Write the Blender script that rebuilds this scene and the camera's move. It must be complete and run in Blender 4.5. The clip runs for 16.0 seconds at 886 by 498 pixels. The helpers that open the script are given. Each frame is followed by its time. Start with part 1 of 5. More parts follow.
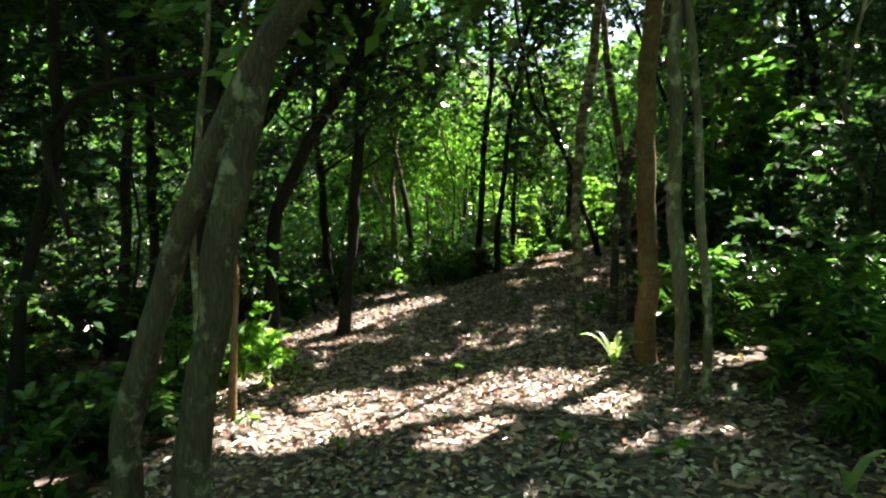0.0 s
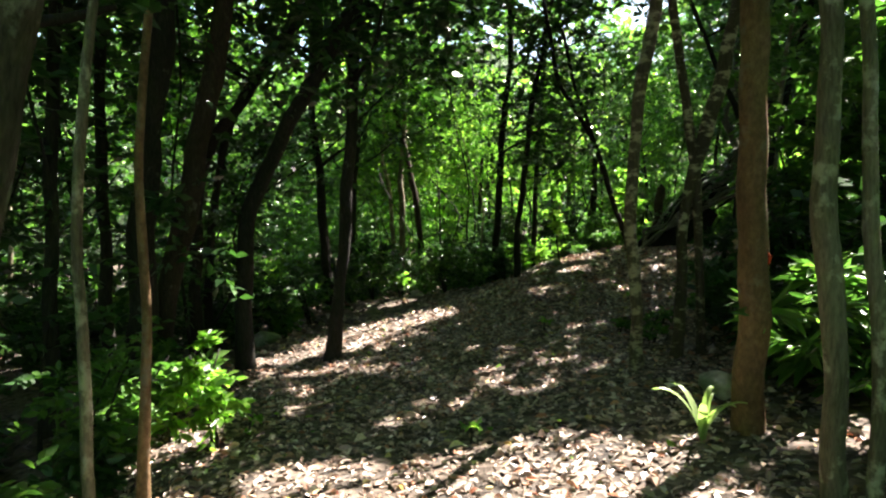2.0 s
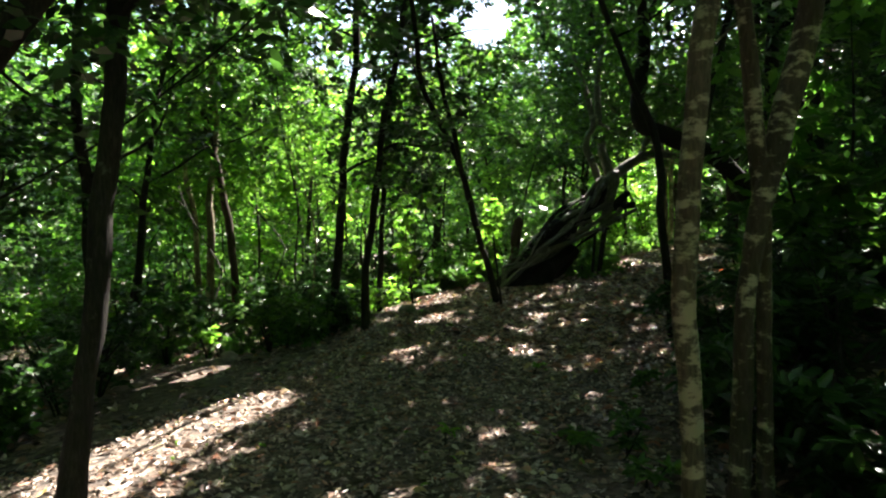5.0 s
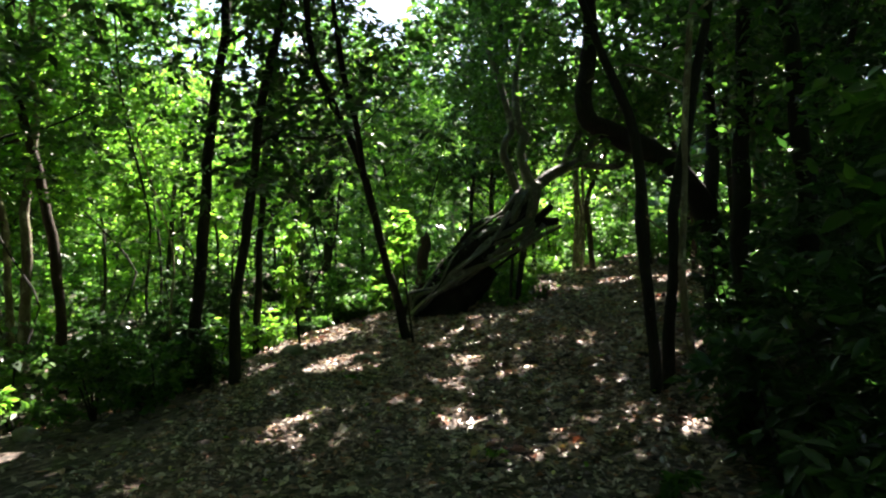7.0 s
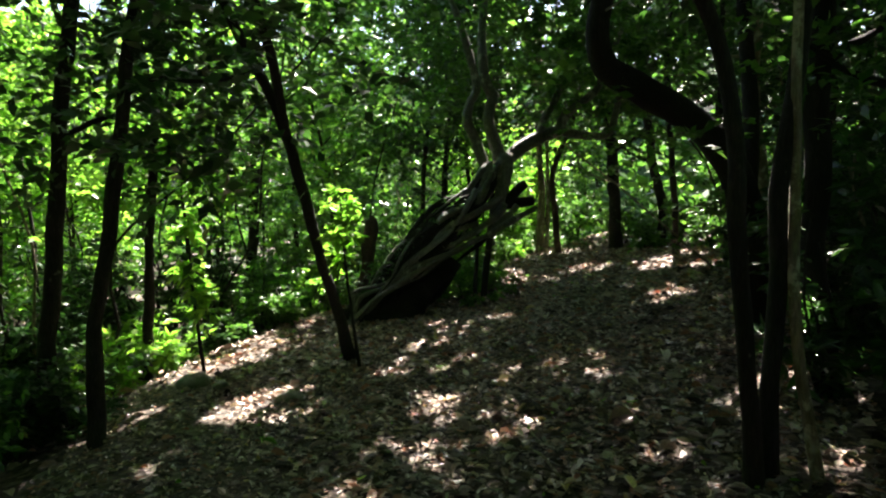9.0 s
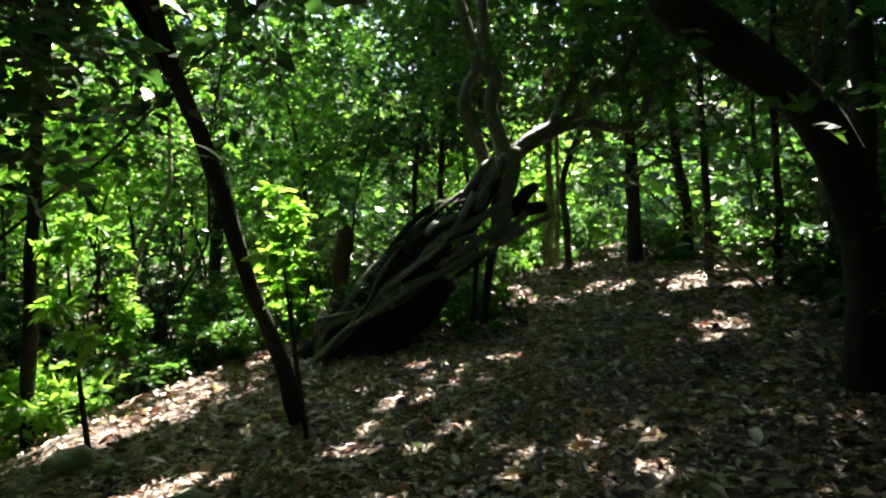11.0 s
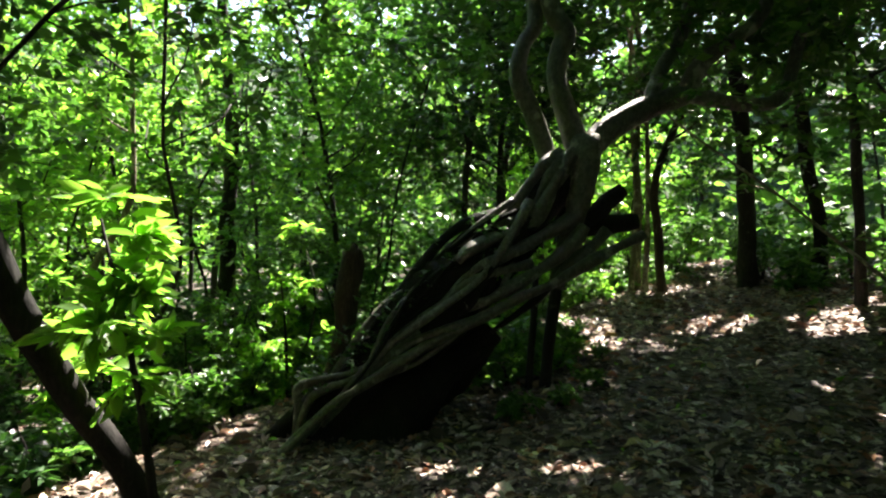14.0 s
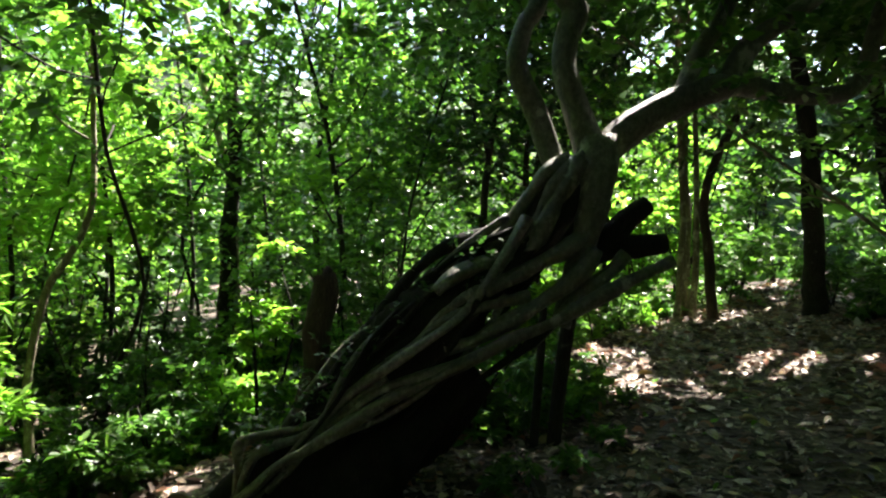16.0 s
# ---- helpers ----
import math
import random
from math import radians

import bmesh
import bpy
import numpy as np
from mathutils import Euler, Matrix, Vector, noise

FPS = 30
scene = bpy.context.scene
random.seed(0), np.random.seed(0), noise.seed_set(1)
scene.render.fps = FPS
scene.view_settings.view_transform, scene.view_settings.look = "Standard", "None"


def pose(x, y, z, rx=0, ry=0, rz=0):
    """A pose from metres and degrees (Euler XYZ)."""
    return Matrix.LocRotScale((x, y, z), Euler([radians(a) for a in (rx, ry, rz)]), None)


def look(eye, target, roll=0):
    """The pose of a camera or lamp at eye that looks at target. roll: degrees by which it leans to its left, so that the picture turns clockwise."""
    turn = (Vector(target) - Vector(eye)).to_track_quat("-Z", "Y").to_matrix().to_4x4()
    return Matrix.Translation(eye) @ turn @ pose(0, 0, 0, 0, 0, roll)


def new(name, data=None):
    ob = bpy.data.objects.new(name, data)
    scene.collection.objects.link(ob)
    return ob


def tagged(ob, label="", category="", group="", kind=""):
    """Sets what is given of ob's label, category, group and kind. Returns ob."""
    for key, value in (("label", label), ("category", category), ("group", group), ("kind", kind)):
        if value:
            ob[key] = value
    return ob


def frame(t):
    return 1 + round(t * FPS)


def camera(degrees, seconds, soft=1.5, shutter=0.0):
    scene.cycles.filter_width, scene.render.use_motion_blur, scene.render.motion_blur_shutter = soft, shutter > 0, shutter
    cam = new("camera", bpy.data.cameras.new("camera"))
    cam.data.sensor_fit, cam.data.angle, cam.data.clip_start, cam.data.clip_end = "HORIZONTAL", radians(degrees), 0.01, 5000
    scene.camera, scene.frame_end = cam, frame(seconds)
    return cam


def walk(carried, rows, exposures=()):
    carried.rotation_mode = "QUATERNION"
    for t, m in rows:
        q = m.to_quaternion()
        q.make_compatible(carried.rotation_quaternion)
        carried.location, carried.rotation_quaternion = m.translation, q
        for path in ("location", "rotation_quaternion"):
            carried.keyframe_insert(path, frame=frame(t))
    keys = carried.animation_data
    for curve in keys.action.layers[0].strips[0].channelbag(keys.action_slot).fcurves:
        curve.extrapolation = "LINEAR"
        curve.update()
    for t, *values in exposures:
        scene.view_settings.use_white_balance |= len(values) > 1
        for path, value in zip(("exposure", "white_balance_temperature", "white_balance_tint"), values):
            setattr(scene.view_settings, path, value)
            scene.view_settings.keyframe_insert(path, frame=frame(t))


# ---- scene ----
import itertools

cam = camera(70.1, 16.0, 2.2)
PATH = [
    (0, (0.076, 0.206, 1.449), (0.064, 2.203, 1.345), -1.4),
    (0.5, (0.098, 0.513, 1.455), (0.06, 2.509, 1.336), -1.4),
    (1, (0.118, 0.87, 1.461), (0.056, 2.866, 1.337), -1.3),
    (1.5, (0.106, 1.252, 1.462), (0.039, 3.247, 1.341), -1.3),
    (2, (0.093, 1.639, 1.472), (0.036, 3.635, 1.356), -1.4),
    (2.5, (0.074, 2.029, 1.478), (0.052, 4.025, 1.368), -1.3),
    (3, (0.021, 2.456, 1.485), (0.071, 4.452, 1.383), -0.9),
    (3.5, (-0.021, 2.863, 1.5), (0.13, 4.856, 1.413), -0.8),
    (4, (-0.048, 3.285, 1.522), (0.217, 5.266, 1.447), -0.7),
    (4.5, (-0.086, 3.694, 1.55), (0.303, 5.655, 1.49), -0.5),
    (5, (-0.115, 4.093, 1.587), (0.397, 6.026, 1.546), -0.4),
    (7.5, (0.457, 6.533, 1.626), (1.354, 8.32, 1.642), -0.7),
    (8, (0.639, 7.038, 1.675), (1.583, 8.801, 1.663), -0.8),
    (8.5, (0.806, 7.488, 1.735), (1.792, 9.228, 1.692), -0.7),
    (9, (0.988, 7.857, 1.8), (1.998, 9.582, 1.733), -0.7),
    (11.5, (2.203, 9.585, 1.876), (3.2, 11.319, 1.839), -0.2),
    (12, (2.421, 9.901, 1.915), (3.382, 11.654, 1.876), -0.1),
    (12.5, (2.599, 10.209, 1.948), (3.53, 11.978, 1.905), 0.1),
    (13, (2.8, 10.487, 1.957), (3.689, 12.278, 1.92), -0.1),
    (13.5, (3.03, 10.722, 1.983), (3.864, 12.539, 1.951), -0.0),
    (14, (3.251, 10.947, 2.016), (4.039, 12.785, 1.987), 0.1),
    (14.5, (3.486, 11.129, 2.032), (4.231, 12.985, 2.016), 0.1),
    (15, (3.685, 11.288, 2.039), (4.399, 13.156, 2.037), 0.1),
    (15.5, (3.874, 11.437, 2.07), (4.55, 13.319, 2.075), 0.4),
    (16, (4.018, 11.572, 2.098), (4.645, 13.471, 2.106), 0.5),
]
walk(cam, [(t, look(eye, target, roll)) for t, eye, target, roll in PATH], [(0.0, 2.98, 6700, 14), (16.0, 2.98, 6700, 14)])

# ---------------------------------------------------------------- light
SUN_AZ, SUN_EL = math.atan2(0.66, 0.75), radians(58)
SUN_WAY = Vector((math.cos(SUN_AZ) * math.cos(SUN_EL), math.sin(SUN_AZ) * math.cos(SUN_EL), math.sin(SUN_EL)))
world = bpy.data.worlds.new("sky")
scene.world = world
world.use_nodes = True
wn = world.node_tree.nodes
sky = wn.new("ShaderNodeTexSky")
sky.sky_type, sky.sun_disc = "NISHITA", False
sky.sun_elevation, sky.sun_rotation = SUN_EL, radians(90) - SUN_AZ
sky.air_density, sky.dust_density = 1.0, 2.0
world.node_tree.links.new(sky.outputs[0], wn["Background"].inputs[0])
wn["Background"].inputs[1].default_value = 0.083
sun = new("sun", bpy.data.lights.new("sun", "SUN"))
sun.data.energy, sun.data.angle, sun.data.color = 5.0, radians(0.55), (1.0, 0.95, 0.86)
sun.matrix_world = look((0, 0, 30), Vector((0, 0, 30)) - SUN_WAY)

# ---------------------------------------------------------------- materials


def nodes_of(name):
    m = bpy.data.materials.new(name)
    m.use_nodes = True
    t = m.node_tree
    return m, t, t.nodes["Principled BSDF"], t.nodes["Material Output"]


def ramp(t, source, stops):
    r = t.nodes.new("ShaderNodeValToRGB")
    e = r.color_ramp.elements
    while len(e) < len(stops):
        e.new(0.5)
    for k, (p, c) in zip(e, stops):
        k.position, k.color = p, (*c, 1)
    t.links.new(source, r.inputs[0])
    return r.outputs[0]


def tex(t, kind, scale, detail=4.0, stretch=None, rough=0.6):
    co = t.nodes.new("ShaderNodeTexCoord")
    n = t.nodes.new(kind)
    n.inputs["Scale"].default_value = scale
    if kind == "ShaderNodeTexNoise":
        n.inputs["Detail"].default_value = detail
        n.inputs["Roughness"].default_value = rough
    src = co.outputs["Object"]
    if stretch:
        mp = t.nodes.new("ShaderNodeMapping")
        mp.inputs["Scale"].default_value = stretch
        t.links.new(src, mp.inputs[0])
        src = mp.outputs[0]
    t.links.new(src, n.inputs["Vector"])
    return n


def blend(t, a, b, f, mode="MIX"):
    m = t.nodes.new("ShaderNodeMix")
    m.data_type, m.blend_type = "RGBA", mode
    for k, v in ((0, f), (6, a), (7, b)):
        if isinstance(v, (float, int)):
            m.inputs[k].default_value = v
        elif isinstance(v, tuple):
            m.inputs[k].default_value = (*v, 1)
        else:
            t.links.new(v, m.inputs[k])
    return m.outputs[2]


def bump(t, bsdf, height, strength, dist):
    b = t.nodes.new("ShaderNodeBump")
    b.inputs["Strength"].default_value, b.inputs["Distance"].default_value = strength, dist
    t.links.new(height, b.inputs["Height"])
    t.links.new(b.outputs[0], bsdf.inputs["Normal"])


def bark(name, dark, mid, light, patch=None, band=False, grain=(14, 14, 2.5), scale=6.0, rough=0.85, spec=0.25):
    """Bark: long grain, blotches, and pale lichen patches where patch gives their colour and cover."""
    m, t, bsdf, out = nodes_of(name)
    fine = tex(t, "ShaderNodeTexNoise", scale, 8, grain, 0.7)
    big = tex(t, "ShaderNodeTexNoise", 2.2, 3)
    col = ramp(t, fine.outputs[0], [(0.3, dark), (0.52, mid), (0.75, light)])
    col = blend(t, col, ramp(t, big.outputs[0], [(0.35, (0.55, 0.55, 0.52)), (0.65, (1.15, 1.1, 1.05))]), 0.8, "MULTIPLY")
    if patch:
        spots = tex(t, "ShaderNodeTexNoise", 5.0 if not band else 6.0, 6, (1.5, 1.5, 3.0) if band else (1.5, 1.5, 1.2), 0.65)
        mask = ramp(t, spots.outputs[0], [(patch[1], (0, 0, 0)), (patch[1] + 0.08, (1, 1, 1))])
        col = blend(t, col, patch[0], mask)
    t.links.new(col, bsdf.inputs["Base Color"])
    bsdf.inputs["Roughness"].default_value = rough
    bsdf.inputs["Specular IOR Level"].default_value = spec
    bump(t, bsdf, fine.outputs[0], 0.7, 0.012)
    return m


def leaf_material(name, stops, thin=0.48, gloss=0.36, spec=0.6):
    """A leaf that lets part of the light through, and differs from leaf to leaf."""
    m, t, bsdf, out = nodes_of(name)
    geo = t.nodes.new("ShaderNodeNewGeometry")
    col = ramp(t, geo.outputs["Random Per Island"], stops)
    patchy = tex(t, "ShaderNodeTexNoise", 1.3, 2)
    col = blend(t, col, ramp(t, patchy.outputs[0], [(0.35, (0.7, 0.78, 0.7)), (0.65, (1.15, 1.1, 1.0))]), 1.0, "MULTIPLY")
    t.links.new(col, bsdf.inputs["Base Color"])
    bsdf.inputs["Roughness"].default_value = gloss
    bsdf.inputs["Specular IOR Level"].default_value = spec
    tr = t.nodes.new("ShaderNodeBsdfTranslucent")
    t.links.new(blend(t, col, (1.7, 2.0, 1.0), 1.0, "MULTIPLY"), tr.inputs[0])
    mix = t.nodes.new("ShaderNodeMixShader")
    mix.inputs[0].default_value = thin
    t.links.new(bsdf.outputs[0], mix.inputs[1])
    t.links.new(tr.outputs[0], mix.inputs[2])
    t.links.new(mix.outputs[0], out.inputs[0])
    return m


BARK_GREY = bark("grey smooth bark", (0.04, 0.034, 0.024), (0.112, 0.096, 0.068), (0.20, 0.175, 0.13), ((0.28, 0.275, 0.20), 0.56))
BARK_ORANGE = bark("orange peeling bark", (0.10, 0.06, 0.032), (0.20, 0.122, 0.065), (0.30, 0.195, 0.11), ((0.20, 0.155, 0.105), 0.56), grain=(7, 7, 4.5), rough=0.7)
BARK_PALE = bark("pale lichen bark", (0.085, 0.075, 0.048), (0.20, 0.178, 0.124), (0.32, 0.285, 0.20), ((0.42, 0.40, 0.29), 0.53))
BARK_BAND = bark("banded bark", (0.04, 0.033, 0.024), (0.095, 0.078, 0.056), (0.16, 0.132, 0.098), ((0.33, 0.285, 0.20), 0.495), True)
# colour lowered to the near-black of backlit trunks
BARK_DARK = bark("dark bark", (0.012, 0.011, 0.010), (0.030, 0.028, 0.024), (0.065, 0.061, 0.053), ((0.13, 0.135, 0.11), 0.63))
BARK_RED = bark("brown bark", (0.024, 0.018, 0.014), (0.058, 0.043, 0.033), (0.11, 0.086, 0.066), ((0.15, 0.14, 0.11), 0.62))
BARK_PATCH = bark("dark bark with lichen patches", (0.03, 0.027, 0.02), (0.06, 0.05, 0.036), (0.11, 0.09, 0.066), ((0.33, 0.30, 0.21), 0.53), True)
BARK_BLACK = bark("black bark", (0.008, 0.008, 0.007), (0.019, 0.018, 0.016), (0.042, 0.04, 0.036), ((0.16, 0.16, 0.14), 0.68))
# near-black copy of the root bark, with the shade in its colour
BARK_SHADE = bark("shade-black root bark", (0.006, 0.006, 0.005), (0.016, 0.015, 0.013), (0.04, 0.038, 0.033))
BARK_FIG = bark("grey-green fig bark", (0.022, 0.023, 0.017), (0.09, 0.094, 0.068), (0.19, 0.195, 0.145), ((0.26, 0.265, 0.205), 0.57), grain=(6, 6, 4), rough=0.5, spec=0.6)
BARK_LOG = bark("weathered root bark", (0.03, 0.03, 0.025), (0.12, 0.118, 0.10), (0.27, 0.265, 0.23), ((0.36, 0.35, 0.31), 0.60), grain=(6, 6, 6), rough=0.5, spec=0.6)

# Brightness by place is in the colour: bright leaves in sun, dark in shade.
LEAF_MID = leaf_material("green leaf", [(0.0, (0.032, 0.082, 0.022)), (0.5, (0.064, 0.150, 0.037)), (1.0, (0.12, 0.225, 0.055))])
LEAF_BRIGHT = leaf_material("young and sunlit leaf", [(0.0, (0.08, 0.17, 0.036)), (0.6, (0.15, 0.28, 0.058)), (1.0, (0.23, 0.36, 0.085))], 0.66)
LEAF_DARK = leaf_material("glossy shade-darkened leaf", [(0.0, (0.016, 0.043, 0.014)), (0.6, (0.032, 0.084, 0.026)), (1.0, (0.054, 0.125, 0.038))], 0.35, 0.34, 0.6)
# paled so the colour carries the sun's glare on the strap leaves
LEAF_STRAP = leaf_material("sun-paled strap leaf", [(0.0, (0.20, 0.30, 0.11)), (0.6, (0.30, 0.38, 0.18)), (1.0, (0.40, 0.46, 0.26))], 0.4)


def litter_material():
    m, t, bsdf, out = nodes_of("dead leaf")
    geo = t.nodes.new("ShaderNodeNewGeometry")
    col = ramp(t, geo.outputs["Random Per Island"], [(0.0, (0.0399, 0.0333, 0.0279)), (0.2, (0.16, 0.128, 0.105)), (0.42, (0.333, 0.274, 0.233)), (0.58, (0.519, 0.443, 0.386)),
                                                     (0.66, (0.306, 0.2, 0.153)), (0.75, (0.492, 0.233, 0.146)), (0.83, (0.652, 0.579, 0.512)), (0.95, (0.66, 0.618, 0.545)), (1.0, (0.599, 0.492, 0.173))])
    veins = tex(t, "ShaderNodeTexNoise", 60, 3)
    col = blend(t, col, ramp(t, veins.outputs[0], [(0.3, (0.66, 0.6, 0.57)), (0.7, (1.13, 1.05, 1.0))]), 1.0, "MULTIPLY")
    t.links.new(col, bsdf.inputs["Base Color"])
    bsdf.inputs["Roughness"].default_value = 0.36
    bsdf.inputs["Specular IOR Level"].default_value = 0.55
    bump(t, bsdf, veins.outputs[0], 0.3, 0.004)
    return m


def ground_material():
    m, t, bsdf, out = nodes_of("forest floor")
    cells = tex(t, "ShaderNodeTexVoronoi", 17)
    cells.feature = "F1"
    fine = tex(t, "ShaderNodeTexNoise", 30, 6)
    big = tex(t, "ShaderNodeTexNoise", 0.8, 4)
    sep = t.nodes.new("ShaderNodeSeparateColor")
    t.links.new(cells.outputs["Color"], sep.inputs[0])
    col = ramp(t, sep.outputs[0], [(0.0, (0.035, 0.027, 0.022)), (0.4, (0.085, 0.064, 0.05)), (0.7, (0.155, 0.122, 0.1)), (1.0, (0.23, 0.19, 0.165))])
    col = blend(t, col, ramp(t, fine.outputs[0], [(0.3, (0.5, 0.48, 0.45)), (0.7, (1.1, 1.08, 1.05))]), 1.0, "MULTIPLY")
    col = blend(t, col, ramp(t, big.outputs[0], [(0.4, (0.7, 0.7, 0.68)), (0.65, (1.1, 1.05, 1.0))]), 1.0, "MULTIPLY")
    t.links.new(col, bsdf.inputs["Base Color"])
    bsdf.inputs["Roughness"].default_value = 0.9
    bump(t, bsdf, cells.outputs["Distance"], 0.6, 0.03)
    return m


def rock_material():
    m, t, bsdf, out = nodes_of("limestone")
    n = tex(t, "ShaderNodeTexNoise", 9, 8)
    s = tex(t, "ShaderNodeTexNoise", 3, 4)
    col = ramp(t, n.outputs[0], [(0.3, (0.14, 0.14, 0.11)), (0.55, (0.32, 0.31, 0.26)), (0.75, (0.42, 0.41, 0.35))])
    col = blend(t, col, (0.08, 0.12, 0.05), ramp(t, s.outputs[0], [(0.5, (0, 0, 0)), (0.6, (0.8, 0.8, 0.8))]))
    t.links.new(col, bsdf.inputs["Base Color"])
    bsdf.inputs["Roughness"].default_value = 0.9
    bump(t, bsdf, n.outputs[0], 0.8, 0.02)
    return m




def woods_material():
    m, t, bsdf, out = nodes_of("far foliage backdrop")
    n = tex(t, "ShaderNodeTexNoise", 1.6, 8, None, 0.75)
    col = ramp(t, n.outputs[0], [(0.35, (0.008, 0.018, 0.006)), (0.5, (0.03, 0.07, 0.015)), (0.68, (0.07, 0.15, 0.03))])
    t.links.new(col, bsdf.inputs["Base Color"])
    bsdf.inputs["Roughness"].default_value = 0.9
    bump(t, bsdf, n.outputs[0], 1.0, 0.8)
    return m


WOODS = woods_material()
LITTER, GROUND, ROCK = litter_material(), ground_material(), rock_material()
m, t, bsdf, out = nodes_of("trail tape")
bsdf.inputs["Base Color"].default_value, bsdf.inputs["Roughness"].default_value = (0.75, 0.08, 0.02, 1), 0.5
TAPE = m

# ---------------------------------------------------------------- plan of the ground
LEFT = [(-1.6, -60), (-1.6, -8), (-1.5, 3), (-1.45, 5), (-2.0, 7.6), (-1.4, 9), (-0.3, 10.1), (1.0, 11.9), (1.5, 13.8), (2.0, 15), (3.3, 15.9),
        (4.6, 16.6), (6.8, 17.6), (8.6, 18.4), (10.6, 19.3), (13, 20.5), (40, 34)]
RIGHT = [(1.6, -60), (1.6, -8), (1.75, 2), (1.55, 4.2), (1.5, 6.2), (2.2, 7.6), (3.6, 9.0), (5.3, 10.6), (8.2, 13.2), (10.6, 15.3), (13, 17.6), (40, 34)]


def side(line, x, y):
    """Signed distance from a line of the plan: positive on its left hand."""
    x, y = np.asarray(x, float), np.asarray(y, float)
    best, sign = np.full(x.shape, 1e9), np.zeros(x.shape)
    for (ax, ay), (bx, by) in zip(line, line[1:]):
        dx, dy = bx - ax, by - ay
        s = np.clip(((x - ax) * dx + (y - ay) * dy) / (dx * dx + dy * dy), 0, 1)
        d = np.hypot(x - ax - s * dx, y - ay - s * dy)
        c = dx * (y - ay) - dy * (x - ax)
        near = d < best - 1e-9
        best, sign = np.where(near, d, best), np.where(near, np.sign(c), sign)
    return best * sign


def waves(x, y, k, seed):
    """Smooth random field between about -1 and 1."""
    r = np.random.default_rng(seed)
    total = np.zeros(np.shape(x))
    for _ in range(7):
        a, f, p = r.uniform(0, 2 * math.pi), k * r.uniform(0.6, 1.7), r.uniform(0, 6.28)
        total = total + np.sin(f * (np.cos(a) * x + np.sin(a) * y) + p)
    return total / 3.2


def smooth(a, b, v):
    s = np.clip((v - a) / (b - a), 0, 1)
    return s * s * (3 - 2 * s)


def height(x, y):
    """The ground: a slope that rises to the right, and falls away past the path's left edge."""
    x, y = np.asarray(x, float), np.asarray(y, float)
    d = side(LEFT, x, y)
    h = 0.17 + 0.1 * np.clip(x, -12, 14)
    fall = 0.10 + 0.22 * smooth(7.0, 5.0, y) + 0.32 * smooth(12.5, 15.0, y)
    h = h - fall * smooth(-0.15, 1.7, d) + 0.04 * smooth(-0.6, -0.1, d) * smooth(0.5, 0.0, d)
    h = h + 0.02 * waves(x, y, 2.2, 3) + 0.10 * waves(x, y, 0.5, 4) * smooth(0.5, 4, np.abs(d))
    return h


def H(x, y):
    return float(height(x, y))


def on_path(x, y, slack=0.0):
    return (side(LEFT, x, y) < slack) & (side(RIGHT, x, y) > -slack)


# Gaps in the canopy: the sunlit patches of the floor (x, y, half length, half width, turn).
PATCHES = [(-0.25, 4.55, 1.45, 0.52, 5), (0.2, 3.75, 0.4, 0.28, 20), (1.0, 4.1, 0.3, 0.2, 20), (-0.8, 4.2, 0.7, 0.45, 0), (-1.0, 8.9, 1.7, 0.38, 48)]
# below the path's edge
PATCHES += [(-0.95, 12.0, 0.4, 0.28, 40), (-2.6, 10.4, 0.35, 0.2, 30), (-3.4, 11.6, 0.5, 0.2, 20), (-2.0, 5.6, 0.5, 0.45, 0), (1.37, 11.95, 0.16, 0.1, -30), (1.3, 11.05, 0.3, 0.13, 42), (2.5, 14.8, 1.0, 0.22, 40), (2.7, 15.5, 0.8, 0.2, 33), (3.2, 16.4, 0.35, 0.2, 30), (2.5, 16.9, 0.4, 0.22, 20), (3.6, 15.8, 0.3, 0.12, 30), (1.9, 16.2, 0.4, 0.2, 0)]
# before the fallen fig
PATCHES += [(1.7, 9.3, 0.2, 0.08, 70), (1.2, 8.0, 0.16, 0.07, -30), (2.4, 10.1, 0.28, 0.06, -43), (2.45, 9.25, 0.12, 0.08, 0), (3.44, 9.0, 0.32, 0.17, -45), (3.43, 9.56, 0.16, 0.11, 0), (3.82, 9.83, 0.12, 0.1, 0), (2.19, 8.39, 0.14, 0.1, 0), (0.95, 6.64, 0.16, 0.08, 40), (2.64, 11.4, 0.08, 0.06, 0), (2.2, 11.1, 0.1, 0.06, 0),
            (4.1, 13.55, 0.32, 0.2, -42), (4.5, 13.88, 0.14, 0.1, -46), (4.55, 11.25, 0.12, 0.08, 0), (5.4, 12.2, 0.1, 0.06, 0), (2.3, 4.9, 0.7, 0.5, 0)]
# the open stretch past it
PATCHES += [(7.5, 17.0, 1.3, 0.52, 55), (9.05, 16.4, 0.75, 0.36, 30), (9.85, 15.6, 0.8, 0.46, 30), (9.9, 14.75, 0.3, 0.16, 20), (7.25, 13.15, 0.36, 0.24, -50), (7.85, 13.55, 0.16, 0.1, 30), (6.62, 13.45, 0.17, 0.13, 0), (3.62, 13.25, 0.15, 0.1, 20), (4.32, 14.47, 0.2, 0.1, 30), (3.5, 12.8, 0.13, 0.09, 0), (7.5, 14.0, 0.2, 0.1, 30), (8.2, 14.3, 0.16, 0.1, 0), (7.5, 14.92, 0.14, 0.1, 0), (6.9, 12.85, 0.24, 0.12, 20), (5.3, 14.3, 0.22, 0.1, 20), (5.9, 14.5, 0.12, 0.1, 0), (6.5, 15.3, 0.14, 0.1, 40)]


